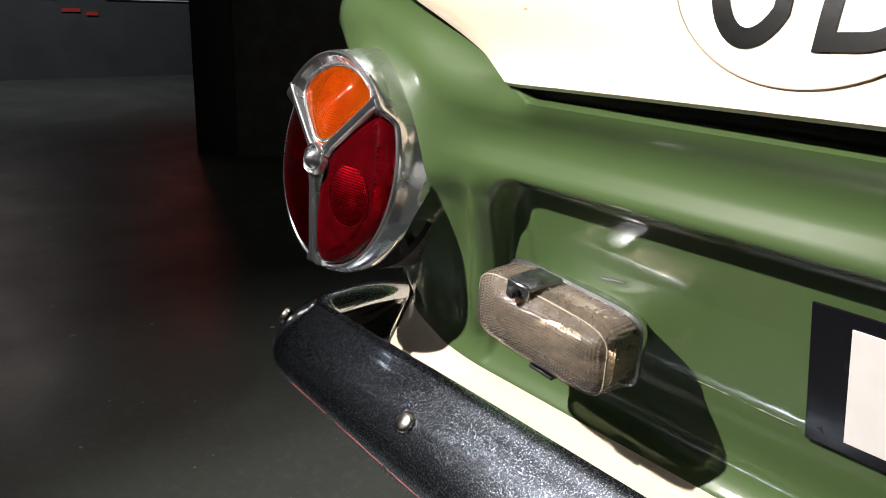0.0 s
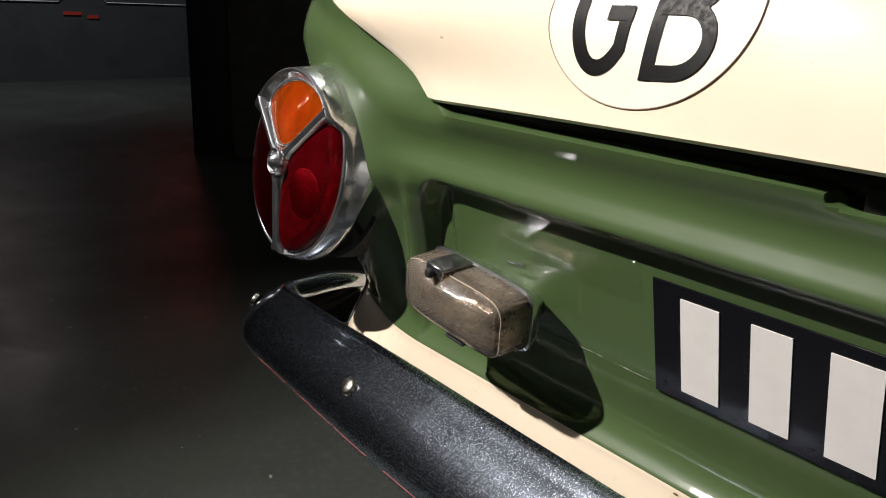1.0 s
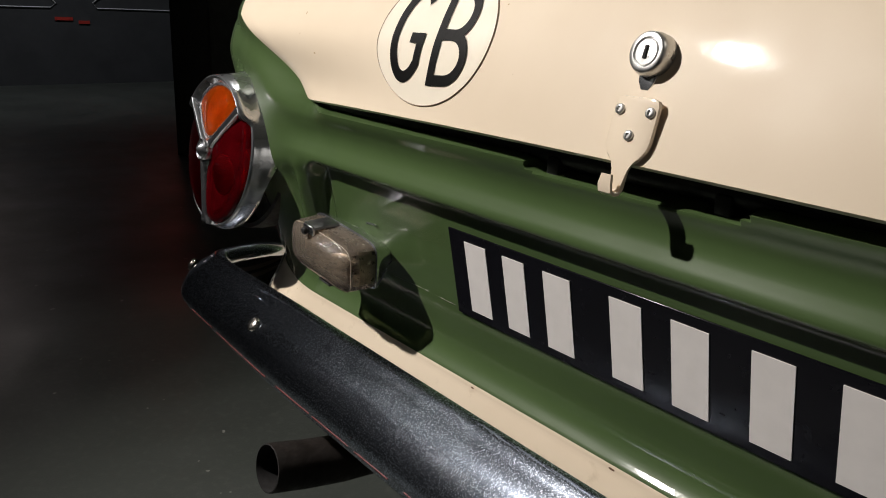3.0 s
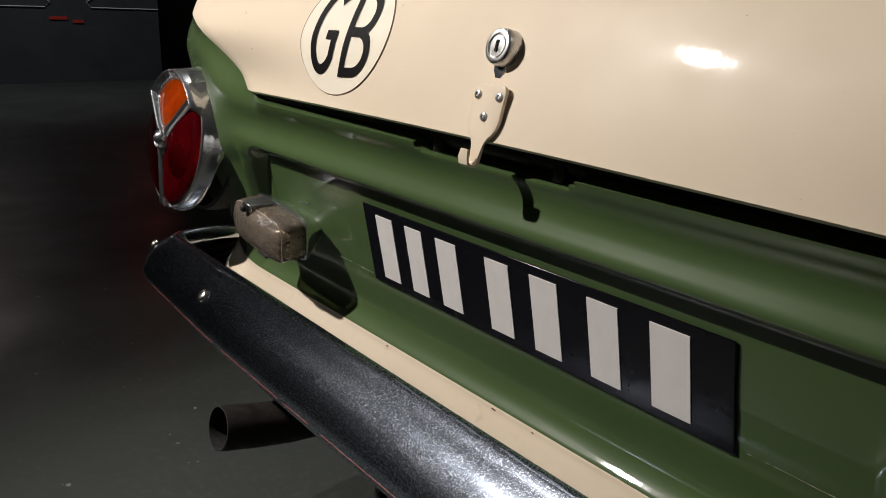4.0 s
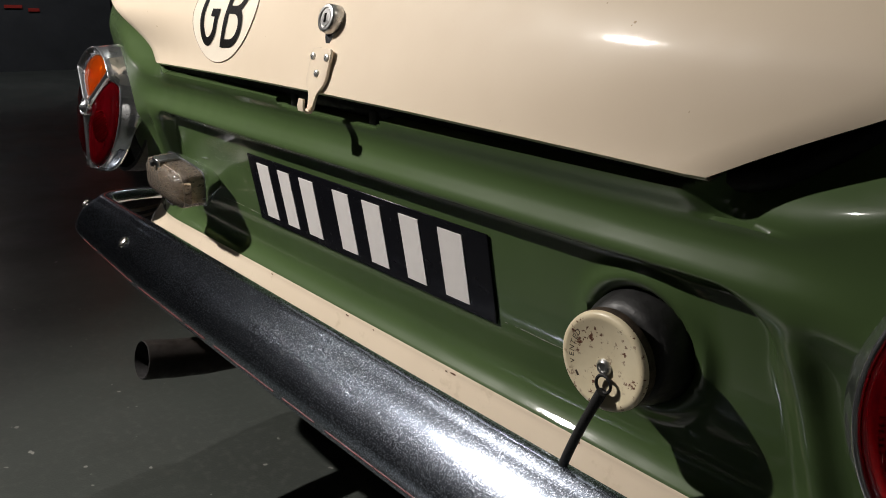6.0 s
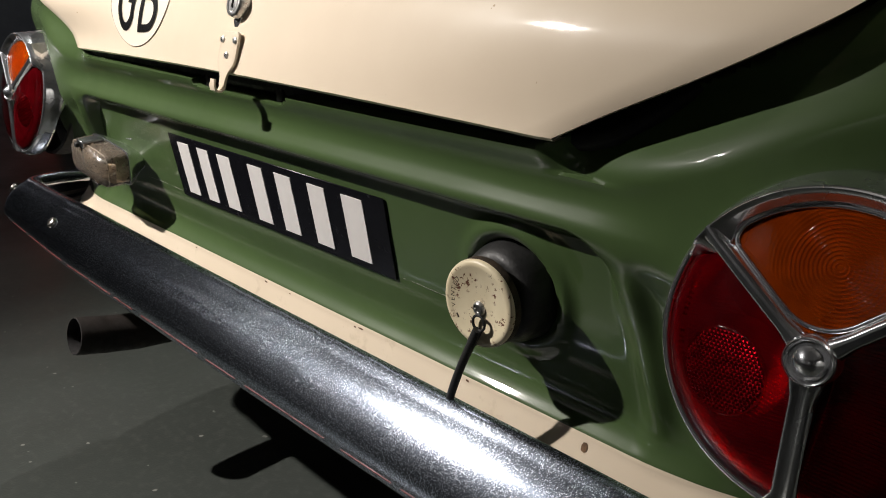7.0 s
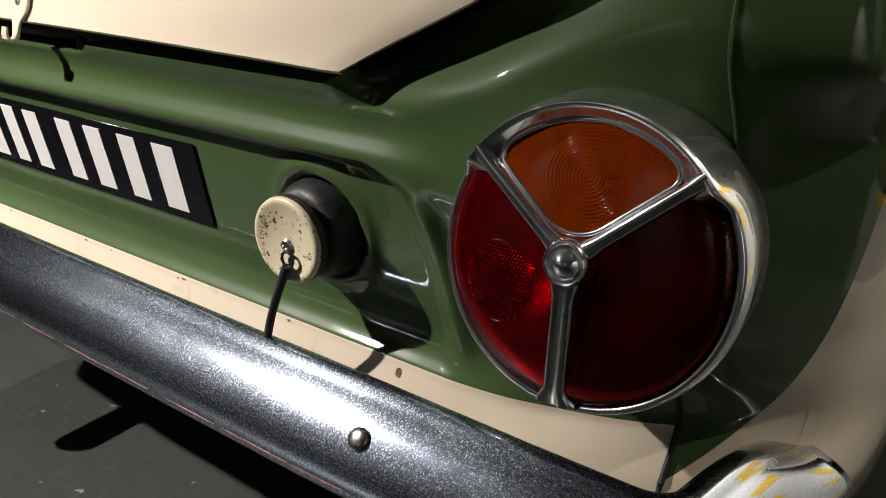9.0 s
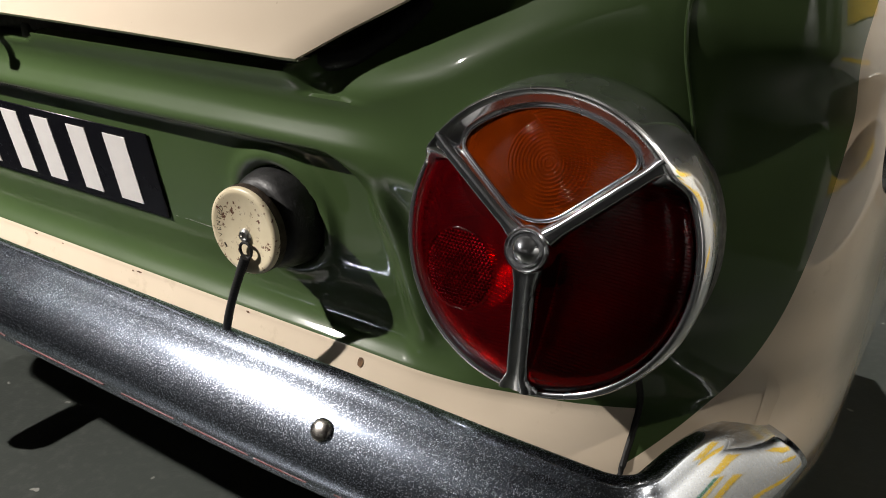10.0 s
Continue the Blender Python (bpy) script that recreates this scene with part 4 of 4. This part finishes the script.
# ---------------------------------------------------------------- tail lamps
def tail_lamp(sign):
    """Round lamp: chrome bezel with a raised amber frame, three spokes and a hub over amber and red lenses."""
    shift = -0.009 if sign < 0 else 0.0
    base = Vector((sign * 0.6275 + shift, 0.0345, 0.6395 - shift / 4))
    hub = Vector((sign * 0.630 + shift, 0.0, 0.6455 - shift / 4))
    m = axis_frame(base, hub - base)
    lamp = new("tail_lamp")
    lamp.parent = car
    pivot = Matrix.Translation((0, 0, 0.036))
    lamp.matrix_world = m @ Matrix.Scale(1.0 if sign > 0 else 1.01, 4) @ pivot @ Matrix.Rotation(radians(-1.5 if sign > 0 else 4.0), 4, "Y") @ pivot.inverted()
    tagged(lamp, "round chrome tail lamp with amber and red lenses")
    eye = Matrix.Identity(4)
    angles = [radians(41), radians(143), radians(269)]
    SEAT, EDGE = 0.0815, 0.0894

    def turn_gap(a, b):
        return abs((a - b + math.pi) % (2 * math.pi) - math.pi)

    def raised(a):
        """1 round the amber opening, 0 round the red ones."""
        mid, half = (angles[0] + angles[1]) / 2, (angles[1] - angles[0]) / 2
        return smooth(half + radians(15), half + radians(4), turn_gap(a, mid))

    def seat(a):
        """The lens openings close in round their corners."""
        near = min(turn_gap(a, v) for v in angles)
        return SEAT - 0.0060 * (1 - smooth(radians(2), radians(13), near)) ** 1.4

    def skew(a):
        """Sideways set of the bezel's back edge on the slanting wing."""
        return 0.0065 + 0.0025 * math.sin(a) if sign > 0 else -0.004 - 0.005 * math.sin(a)

    rows = []
    for i in range(240):
        a = 2 * math.pi * i / 240
        h, rs = raised(a), seat(a)
        shallow = 1 - 0.70 * smooth(0.40, -0.40, math.sin(a))
        red = [(0.092, -0.031), (0.1000, -0.0305), (0.1012, -0.027), (0.0998, -0.014), (0.0980, -0.004), (0.0965, 0.0036), (0.0952, 0.0088), (0.0943, 0.0110), (0.0933, 0.0121), (0.0920, 0.0124), (0.0906, 0.0116), (0.0898, 0.0100), (0.0894, 0.0080), (0.0892, 0.0060), (0.0890, 0.0030), (0.0886, -0.002)]
        amb = [(0.092, -0.031), (0.1000, -0.0305), (0.1012, -0.027), (0.0996, -0.014), (0.0976, -0.002), (0.0954, 0.0092), (0.0935, 0.0185), (0.0926, 0.0226), (0.0917, 0.0250), (0.0905, 0.0261), (0.0890, 0.0256), (0.0872, 0.0236), (rs + 0.0025, 0.0192), (rs + 0.0006, 0.0174), (rs, 0.0140), (rs - 0.0004, -0.002)]
        prof = [(u + (v - u) * h, y + (z - y) * h) for (u, y), (v, z) in zip(red, amb)]
        rows.append([(r * math.cos(a) - skew(a) * smooth(0.006, -0.030, z), r * math.sin(a) + 0.0055 * smooth(0.006, -0.030, z), z if z > 0 else z * shallow) for r, z in prof])
    bm, _ = bm_grid(rows, wrap_u=True)
    part("bezel", bm, LAMP_CHROME, lamp, "polished chrome bezel", 60)
    rows = [[(r * math.cos(a) - skew(a), r * math.sin(a) + 0.0055, z) for r, z in ((0.0960, -0.066), (0.0990, -0.050), (0.0992, -0.0315), (0.0940, -0.0300))] for a in np.linspace(0, 2 * math.pi, 96, endpoint=False)]
    bm, _ = bm_grid(rows, wrap_u=True)
    part("gasket", bm, RUBBER, lamp, "black rubber gasket behind the bezel", 60)
    bowl = [(0.089, 0.000), (0.084, -0.007), (0.066, -0.014), (0.045, -0.021), (0.02, -0.025), (0.0, -0.026)]
    part("reflector", bm_revolve(bowl, eye, 64), MIRROR, lamp, "silvered reflector bowl")
    for v in angles:
        wall = [[Vector((r * math.cos(v), r * math.sin(v), z)) for z in (-0.024 * (1 - (r / 0.09) ** 2) - 0.001, 0.002)] for r in np.linspace(0.010, 0.083, 12)]
        bm, _ = bm_grid(wall)
        bmesh.ops.solidify(bm, geom=list(bm.faces), thickness=0.0016)
        part("divider", bm, SOOT, lamp, "dark wall between the lamp chambers")

    def dome(r, amber=False):
        if amber:
            return 0.0165 + 0.0095 * (1 - (r / SEAT) ** 2)
        return 0.0095 + 0.0085 * math.sqrt(max(0.0, 1 - (r / EDGE) ** 10)) + 0.0085 * (1 - (r / EDGE) ** 2)

    def sector(name, a0, a1, mat, label, inner=0.013):
        n, k = 44, 20
        rows = []
        is_amber = name == "amber_lens"
        radii = [inner + ((SEAT + 0.001 if is_amber else EDGE) - inner) * math.sin(0.5 * math.pi * v) for v in np.linspace(0, 1, k)]
        for i in range(n + 1):
            a = a0 + (a1 - a0) * i / n
            top = [Vector((r * math.cos(a), r * math.sin(a), dome(r, is_amber))) for r in radii]
            low = [Vector((r * math.cos(a), r * math.sin(a), dome(r, is_amber) - 0.0030)) for r in radii[::-1]]
            rows.append(top + low)
        bm, vs = bm_grid(rows, wrap_v=True)
        bm.faces.new(vs[0])
        bm.faces.new(vs[-1])
        return part(name, bm, mat, lamp, label, 45)

    amber = sector("amber_lens", angles[0], angles[1], AMBER, "amber indicator lens with moulded rings")
    for k in range(11):
        r = 0.0024 + 0.0023 * k
        rows = []
        for a in np.linspace(0, 2 * math.pi, 48, endpoint=False):
            row = []
            for dr, up in ((-0.0007, -0.0002), (-0.0004, 0.00008), (0.0, 0.00014), (0.0004, 0.00008), (0.0007, -0.0002)):
                x, y = 0.002 + (r + dr) * math.cos(a), 0.050 + (r + dr) * math.sin(a)
                row.append(Vector((x, y, dome(math.hypot(x, y), True) + up)))
            rows.append(row)
        bm, _ = bm_grid(rows, wrap_u=True)
        part("ring", bm, AMBER, amber)
    inner_side = (angles[1], angles[2]) if sign > 0 else (angles[2], angles[0] + 2 * math.pi)
    outer_side = (angles[2], angles[0] + 2 * math.pi) if sign > 0 else (angles[1], angles[2])
    stop = sector("red_lens", *inner_side, STOP_RED, "deep red stop lens")
    tail = sector("red_lens", *outer_side, RED, "deep red tail lens")
    mid = (inner_side[0] + inner_side[1]) / 2
    c, disc_r, pitch = Vector((0.052 * math.cos(mid), 0.052 * math.sin(mid))), 0.0255, 0.0026

    def on_dome(x, y, up):
        return Vector((x, y, dome(math.hypot(x, y)) + up))

    bm = bmesh.new()
    for j in range(-12, 13):
        for i in range(-12, 13):
            x, y = c.x + (i + 0.5 * (j % 2)) * pitch, c.y + j * pitch * 0.866
            if math.hypot(x - c.x, y - c.y) > disc_r - 0.0012:
                continue
            top = bm.verts.new(on_dome(x, y, 0.00082))
            foot = [bm.verts.new(on_dome(x + 0.00145 * math.cos(v), y + 0.00145 * math.sin(v), 0.00025)) for v in (radians(30 + 60 * k) for k in range(6))]
            for k in range(6):
                bm.faces.new((foot[k], foot[(k + 1) % 6], top))
    part("reflector_disc", bm, RED_REFLECTOR, stop, "red reflex disc with prism pattern", 5)
    own = Matrix.Translation((c.x, c.y, -0.012))
    part("reflector", bm_revolve([(r, 16.0 * r * r) for r in np.linspace(0.031, 0.0, 9)], own, 40), MIRROR, lamp, "small silvered bowl behind the stop lens")
    edge = [on_dome(c.x + disc_r * math.cos(a), c.y + disc_r * math.sin(a), 0.0002) for a in np.linspace(0, 2 * math.pi, 60, endpoint=False)]
    part("disc_rim", bm_tube(edge, 0.0006, 6, closed=True), STOP_RED, stop)
    for lens, (a0, a1) in ((stop, inner_side), (tail, outer_side)):
        bm = bmesh.new()
        count = 34
        for i in range(count):
            if i in (7, 8, 15, 20, 27):
                continue
            a = a0 + (a1 - a0) * (0.16 + 0.68 * i / count)
            r = 0.0775
            f = Matrix.Translation((r * math.cos(a), r * math.sin(a), dome(r) + 0.0002)) @ Matrix.Rotation(a, 4, "Z")
            for du, dv, w, t in ((-0.0011, 0, 0.0005, 0.0013), (0.0011, 0, 0.0005, 0.0013), (0, (-1) ** i * 0.0005, 0.0026, 0.0004)):
                bmesh.ops.create_cube(bm, size=1.0, matrix=f @ Matrix.Translation((du, dv, 0)) @ Matrix.Diagonal((w, t, 0.0008, 1)))
        tagged(part("moulded_mark", bm, RED, lens, "row of small moulded bars"), kind="stuff")
    for k, a in enumerate(angles):
        sec = [(-0.0070, 0.0), (-0.0066, 0.55), (-0.0056, 0.93), (-0.0046, 1.0), (-0.0036, 0.95), (-0.0028, 0.78), (0.0012, 0.78), (0.0020, 0.95), (0.0030, 1.0), (0.0046, 0.93), (0.0062, 0.55), (0.0070, 0.0)]
        if k < 2:
            sec = [(-0.0052, 0.0), (-0.0044, 0.55), (-0.0032, 0.90), (-0.0019, 1.0), (-0.0004, 0.98), (0.0008, 0.90), (0.0020, 0.88), (0.0031, 0.80), (0.0040, 0.5), (0.0048, 0.0)]
            if k == 0:
                sec = [(-s, t) for s, t in sec[::-1]]
        end = 0.0262 if k < 2 else 0.0190
        rows = []
        for r in np.linspace(0.010, 0.0915, 28):
            flare = 1.0 + (0.5 if k < 2 else 0.9) * smooth(0.080, 0.092, r) + 0.35 * smooth(0.024, 0.012, r)
            low = dome(min(r, EDGE)) - 0.0012
            top = 0.0325 + (end - 0.0325) * (r - 0.010) / 0.0828
            rows.append([Vector((r * math.cos(a) - s * flare * math.sin(a), r * math.sin(a) + s * flare * math.cos(a), low + t * (top - low))) for s, t in sec])
        bm, vs = bm_grid(rows)
        part("spoke", bm, LAMP_CHROME, lamp, "chrome spoke", 60)
    mid_a, half_a = (angles[0] + angles[1]) / 2, (angles[1] - angles[0]) / 2
    loop = []
    for sgn in (-1, 1):
        for f in ((0.0, 0.35, 0.7, 0.92) if sgn < 0 else (0.92, 0.7, 0.35, 0.0)):
            r = 0.0195 + (0.0815 - 0.0195) * f
            a = mid_a + sgn * (half_a - math.asin(0.0062 / r))
            loop.append(Vector((r * math.cos(a), r * math.sin(a))))
        if sgn < 0:
            loop += [Vector((0.0815 * math.cos(mid_a + v), 0.0815 * math.sin(mid_a + v))) for v in np.linspace(-0.78 * half_a, 0.78 * half_a, 13)]
    for _ in range(3):
        loop = [p for i in range(len(loop)) for p in (loop[i].lerp(loop[(i + 1) % len(loop)], 0.25), loop[i].lerp(loop[(i + 1) % len(loop)], 0.75))]
    ring = [Vector((p.x, p.y, dome(p.length, True) + 0.0004)) for p in loop]
    part("opening_rim", bm_tube(ring, 0.0015, 8, closed=True), LAMP_CHROME, lamp, "chrome rim round the amber opening", 60)
    boss = [(0.0142, 0.020), (0.0140, 0.0315), (0.0134, 0.0343), (0.0124, 0.0353), (0.0114, 0.0347), (0.0107, 0.0332), (0.0102, 0.0327), (0.0094, 0.0337), (0.0076, 0.0362), (0.0046, 0.0387), (0.0018, 0.0401), (0.0, 0.0404)]
    part("hub", bm_revolve(boss, eye, 48), LAMP_CHROME, lamp, "domed chrome hub", 60)


tail_lamp(1)
tail_lamp(-1)


# ---------------------------------------------------------------- bumper and exhaust
def bumper():
    sec = [(0.042, 0.478), (0.036, 0.4905), (0.030, 0.4965), (0.023, 0.4975), (0.0175, 0.4955), (0.0135, 0.4915), (0.0095, 0.4890), (0.004, 0.4860), (-0.0040, 0.4795), (-0.0115, 0.4715), (-0.0172, 0.4630),
           (-0.0215, 0.4530), (-0.0240, 0.4420), (-0.0238, 0.4335), (-0.0218, 0.4268), (-0.0192, 0.4235), (-0.0184, 0.4205), (-0.0168, 0.4150), (-0.0138, 0.4108), (-0.006, 0.4065), (0.004, 0.4035), (0.018, 0.404), (0.026, 0.410)]
    spine = []
    for x in np.linspace(0, 0.60, 25):
        spine.append((x, 0.004 * (x / 0.6) ** 2, (0.0133 * (x / 0.6), -1)))
    c, r = Vector((0.676, 0.062)), 0.056
    for a in np.linspace(0, radians(84), 14):
        spine.append((c.x + r * math.sin(a), c.y - r * math.cos(a), (math.sin(a), -math.cos(a))))
    e = Vector(spine[-1][:2])
    d = Vector((math.sin(radians(9)), math.cos(radians(9))))
    for k in range(1, 15):
        p = e + d * 0.145 * k / 14
        spine.append((p.x, p.y, (math.cos(radians(9)), -math.sin(radians(9)))))
    full = [(-x, y, (-nx, ny)) for x, y, (nx, ny) in spine[:0:-1]] + spine
    rows = []
    for x, y, (nx, ny) in full:
        end = smooth(0.07, 0.20, y) if abs(x) > 0.70 else 0
        narrow = 1 - 0.10 * smooth(0.40, 0.70, abs(x)) - 0.50 * end ** 2
        row = []
        for off, z in sec:
            o = -off
            tuck = 0.13 * smooth(0.42, 0.70, abs(x)) if z < 0.45 else 0.0
            row.append(Vector((x + nx * o, y + ny * o, 0.466 + (z - 0.466) * (narrow - tuck * (1 - end)) - 0.008 * end)))
        rows.append(row)
    bm, _ = bm_grid(rows)
    ob = part("bumper", bm, BUMPER_CHROME, car, "dusty scratched chrome bumper", 60)
    mod = ob.modifiers.new("thickness", "SOLIDIFY")
    mod.thickness, mod.offset = 0.0025, -1

    def bolt(x, y, z, n):
        f = axis_frame(Vector((x, y, z)), n)
        part("bumper_bolt", bm_revolve([(0.0088, -0.003), (0.0088, 0.0005), (0.0080, 0.0020), (0.0056, 0.0032), (0.0024, 0.0037), (0.0, 0.0038)], f, 32), BOLT, ob, "domed steel bolt head")

    for s in (-1, 1):
        bolt(s * 0.479, -0.0105, 0.4715, Vector((0, -1, 0.90)))
        bolt(s * 0.722, 0.012, 0.4735, Vector((s * 0.75, -0.66, 0.45)))
    # red line along the lower fold: a red reflection drawn as thin tubes
    rust = plain("red_reflection", (0.13, 0.012, 0.010), 0.5, 0, 0.5, 120.0)
    for k in range(16):
        a = -0.66 + 0.0825 * k
        b = a + (0.068 + 0.013 * math.sin(k * 2.3))
        run = [(x, 0.004 * (x / 0.6) ** 2 - 0.0189, 0.466 + (0.4222 - 0.466) * (1 - 0.10 * smooth(0.40, 0.70, abs(x)) - 0.13 * smooth(0.42, 0.70, abs(x)))) for x in np.linspace(a, min(b, 0.66), 10)]
        part("red_reflection", bm_tube(run, 0.0008, 6), rust, ob, "thin red line drawn for a reflection")
    # brackets behind the blade
    for s in (-1, 1):
        part("bracket", bm_box((0.035, 0.07, 0.035), (s * 0.479, 0.055, 0.440), 0.004), UNDER, ob)


bumper()


def exhaust():
    tip, way = Vector((-0.478, 0.0, 0.281)), Vector((0.0, 0.97, -0.21)).normalized()
    m = axis_frame(tip, -way)
    run = [(0.0, 0.0), (0.004, -0.00087), (0.05, -0.0108), (0.10, -0.0190), (0.15, -0.0225), (0.20, -0.019), (0.26, -0.008), (0.33, 0.012), (0.42, 0.030), (0.55, 0.040)]
    line = [tip + Vector((0.02 * max(0.0, y - 0.05), y, z)) for y, z in run]
    pipe = part("exhaust_pipe", bm_tube(line, [0.0296, 0.0305] + [0.0305] * 8, 36, cap=False), PIPE, car, "sooty black steel exhaust tailpipe")
    part("bore", bm_revolve([(0.0, -0.10), (0.0272, -0.10), (0.0276, -0.004), (0.0284, 0.0006), (0.0297, 0.0)], m, 36), SOOT, pipe, "soot black pipe bore")


exhaust()


def wing_badge():
    f = axis_frame(Vector((0.787, 0.21, 0.695)), Vector((1, -0.12, 0.05)))
    o = superellipse(0.030, 0.036, 32, 2.2)
    root = part("wing_badge", bm_prism(o, 0.003, f, 0.001), LAMP_CHROME, car, "round yellow and green enamel badge")
    part("enamel", bm_prism([(x * 0.88, y * 0.88) for x, y in o], 0.0012, f @ Matrix.Translation((0, 0, 0.003))), plain("enamel_yellow", (0.75, 0.48, 0.03), 0.25), root)
    part("enamel_centre", bm_prism([(x * 0.5, y * 0.5) for x, y in o], 0.001, f @ Matrix.Translation((0, 0, 0.0042))), plain("enamel_green", (0.02, 0.12, 0.05), 0.25), root)


wing_badge()


def wing_seams():
    for sign in (-1, 1):
        pts = []
        for z in np.linspace(0.70, 0.905, 30):
            m = plan(z)[138]
            pts.append((sign * m.x, m.y - 0.0006, z))
        part("wing_seam", bm_tube(pts, 0.0013, 8), GREEN_PAINT, car, "raised seam along the wing edge")


def lower_gaps():
    """Dark joint between the rear panel and the side, below each lamp, widened to take in its shadow."""
    for sign in (-1, 1):
        pts = []
        for z in np.linspace(0.43, 0.535, 16):
            line = plan(z)
            for p, q in zip(line, line[1:]):
                if p.x <= 0.667 < q.x:
                    m = p.lerp(q, (0.667 - p.x) / (q.x - p.x))
                    pts.append((sign * m.x, m.y + 0.0005, z))
                    break
        part("panel_gap", bm_tube(pts, 0.0026, 8), TRIM, car, "dark joint below the lamp, its shadow included")


wing_seams()
lower_gaps()


def panel_crease():
    worn = plain("worn_paint", (0.17, 0.19, 0.13), 0.5)
    for a, b in ((-0.33, -0.226), (0.217, 0.292)):
        line = [(x, recess_y(0.5565) - 0.0001 + 0.0004 * math.sin(x * 90), 0.5565 + 0.0005 * math.sin(x * 60)) for x in np.linspace(a, b, 70)]
        thick = [0.0002 + 0.0010 * max(0.0, noise.noise(Vector((x * 160, 4.0, 0)))) for x, _, _ in line]
        part("panel_crease", bm_tube(line, thick, 6), worn, car, "worn crease across rear panel")


def tape_patch():
    """Creased scrap of clear tape under the strip."""
    m, nt, bs = material("clear_tape")
    nt.nodes.remove(bs)
    clear, gloss = nt.nodes.new("ShaderNodeBsdfTransparent"), nt.nodes.new("ShaderNodeBsdfGlossy")
    gloss.inputs["Roughness"].default_value = 0.10
    mx = nt.nodes.new("ShaderNodeMixShader")
    mx.inputs[0].default_value = 0.05
    for a, b in ((clear.outputs[0], mx.inputs[1]), (gloss.outputs[0], mx.inputs[2]), (mx.outputs[0], nt.nodes["Material Output"].inputs["Surface"])):
        nt.links.new(a, b)
    rows = []
    for x in np.linspace(-0.338, -0.229, 90):
        row = []
        for z in np.linspace(0.612, 0.6435, 44):
            y = recess_y(z) - 0.0006
            for k, (z0, tall) in enumerate(((0.6385, 0.0024), (0.6270, 0.0026))):
                mid = z0 + 0.0022 * noise.noise(Vector((x * 45, k * 5.0, 2.0)))
                some = max(0.0, noise.noise(Vector((x * 75, k * 9.0, 5.0))) + 0.25) * smooth(-0.345, -0.30, x)
                y -= tall * some * math.exp(-abs(z - mid) / 0.0018)
            crisp = smooth(0.612, 0.636, z) * smooth(-0.29, -0.25, x)
            y -= 0.0014 * crisp * abs(noise.noise(Vector((x * 330, z * 420, 1.0))))
            row.append((x, y, z))
        rows.append(row)
    bm, _ = bm_grid(rows)
    part("tape_patch", bm, m, car, "clear tape scrap on green panel, crumpled along its top", 14)


def lip_rust():
    """Rust stain and small chips along the cream lip above the bumper."""
    stain = plain("lip_rust", (0.16, 0.085, 0.040), 0.7, 0, 0.5, 200.0)
    spots = [(0.447, 0.4790, 0.0030, 0.0040), (0.315, 0.4860, 0.0022, 0.0012), (0.160, 0.4855, 0.0040, 0.0010), (0.150, 0.4845, 0.0020, 0.0009), (-0.02, 0.4862, 0.0030, 0.0010), (0.030, 0.4858, 0.0018, 0.0008), (-0.19, 0.4862, 0.0022, 0.0009)]
    for x0, z0, w, h in spots:
        rows = []
        for f in (0.3, 0.65, 1.0):
            ring = []
            for a in np.linspace(0, 2 * math.pi, 18, endpoint=False):
                k = f * (1 + 0.35 * noise.noise(Vector((x0 * 90 + 2 * math.cos(a), 2 * math.sin(a), z0 * 50))))
                x, z = x0 + w * k * math.cos(a), z0 + h * k * math.sin(a)
                ring.append((x, skin_y(x, z) - 0.0005, z))
            rows.append(ring)
        bm, vs = bm_grid(rows, wrap_v=True)
        bm.faces.new(vs[0])
        part("rust_spot", bm, stain, car, "brown rust spot on the cream lip")


tape_patch()
panel_crease()
lip_rust()


def wheels():
    """Rear wheels standing on the floor under the body."""
    for sign in (-1, 1):
        m = axis_frame(Vector((sign * 0.60, 0.80, 0.295)), Vector((sign, 0, 0)))
        tyre = [(0.185, -0.07), (0.24, -0.085), (0.285, -0.075), (0.295, -0.055), (0.295, 0.055), (0.285, 0.075), (0.24, 0.085), (0.185, 0.07)]
        wheel = part("wheel", bm_revolve([(0.0, 0.03), (0.06, 0.035), (0.15, 0.02), (0.178, 0.06), (0.186, 0.068), (0.186, -0.068), (0.15, -0.05), (0.0, -0.05)], m, 48), CREAM_PAINT, car, "steel road wheel with black tyre")
        part("tyre", bm_revolve(tyre, m, 64), RUBBER, wheel, "black rubber tyre")


wheels()
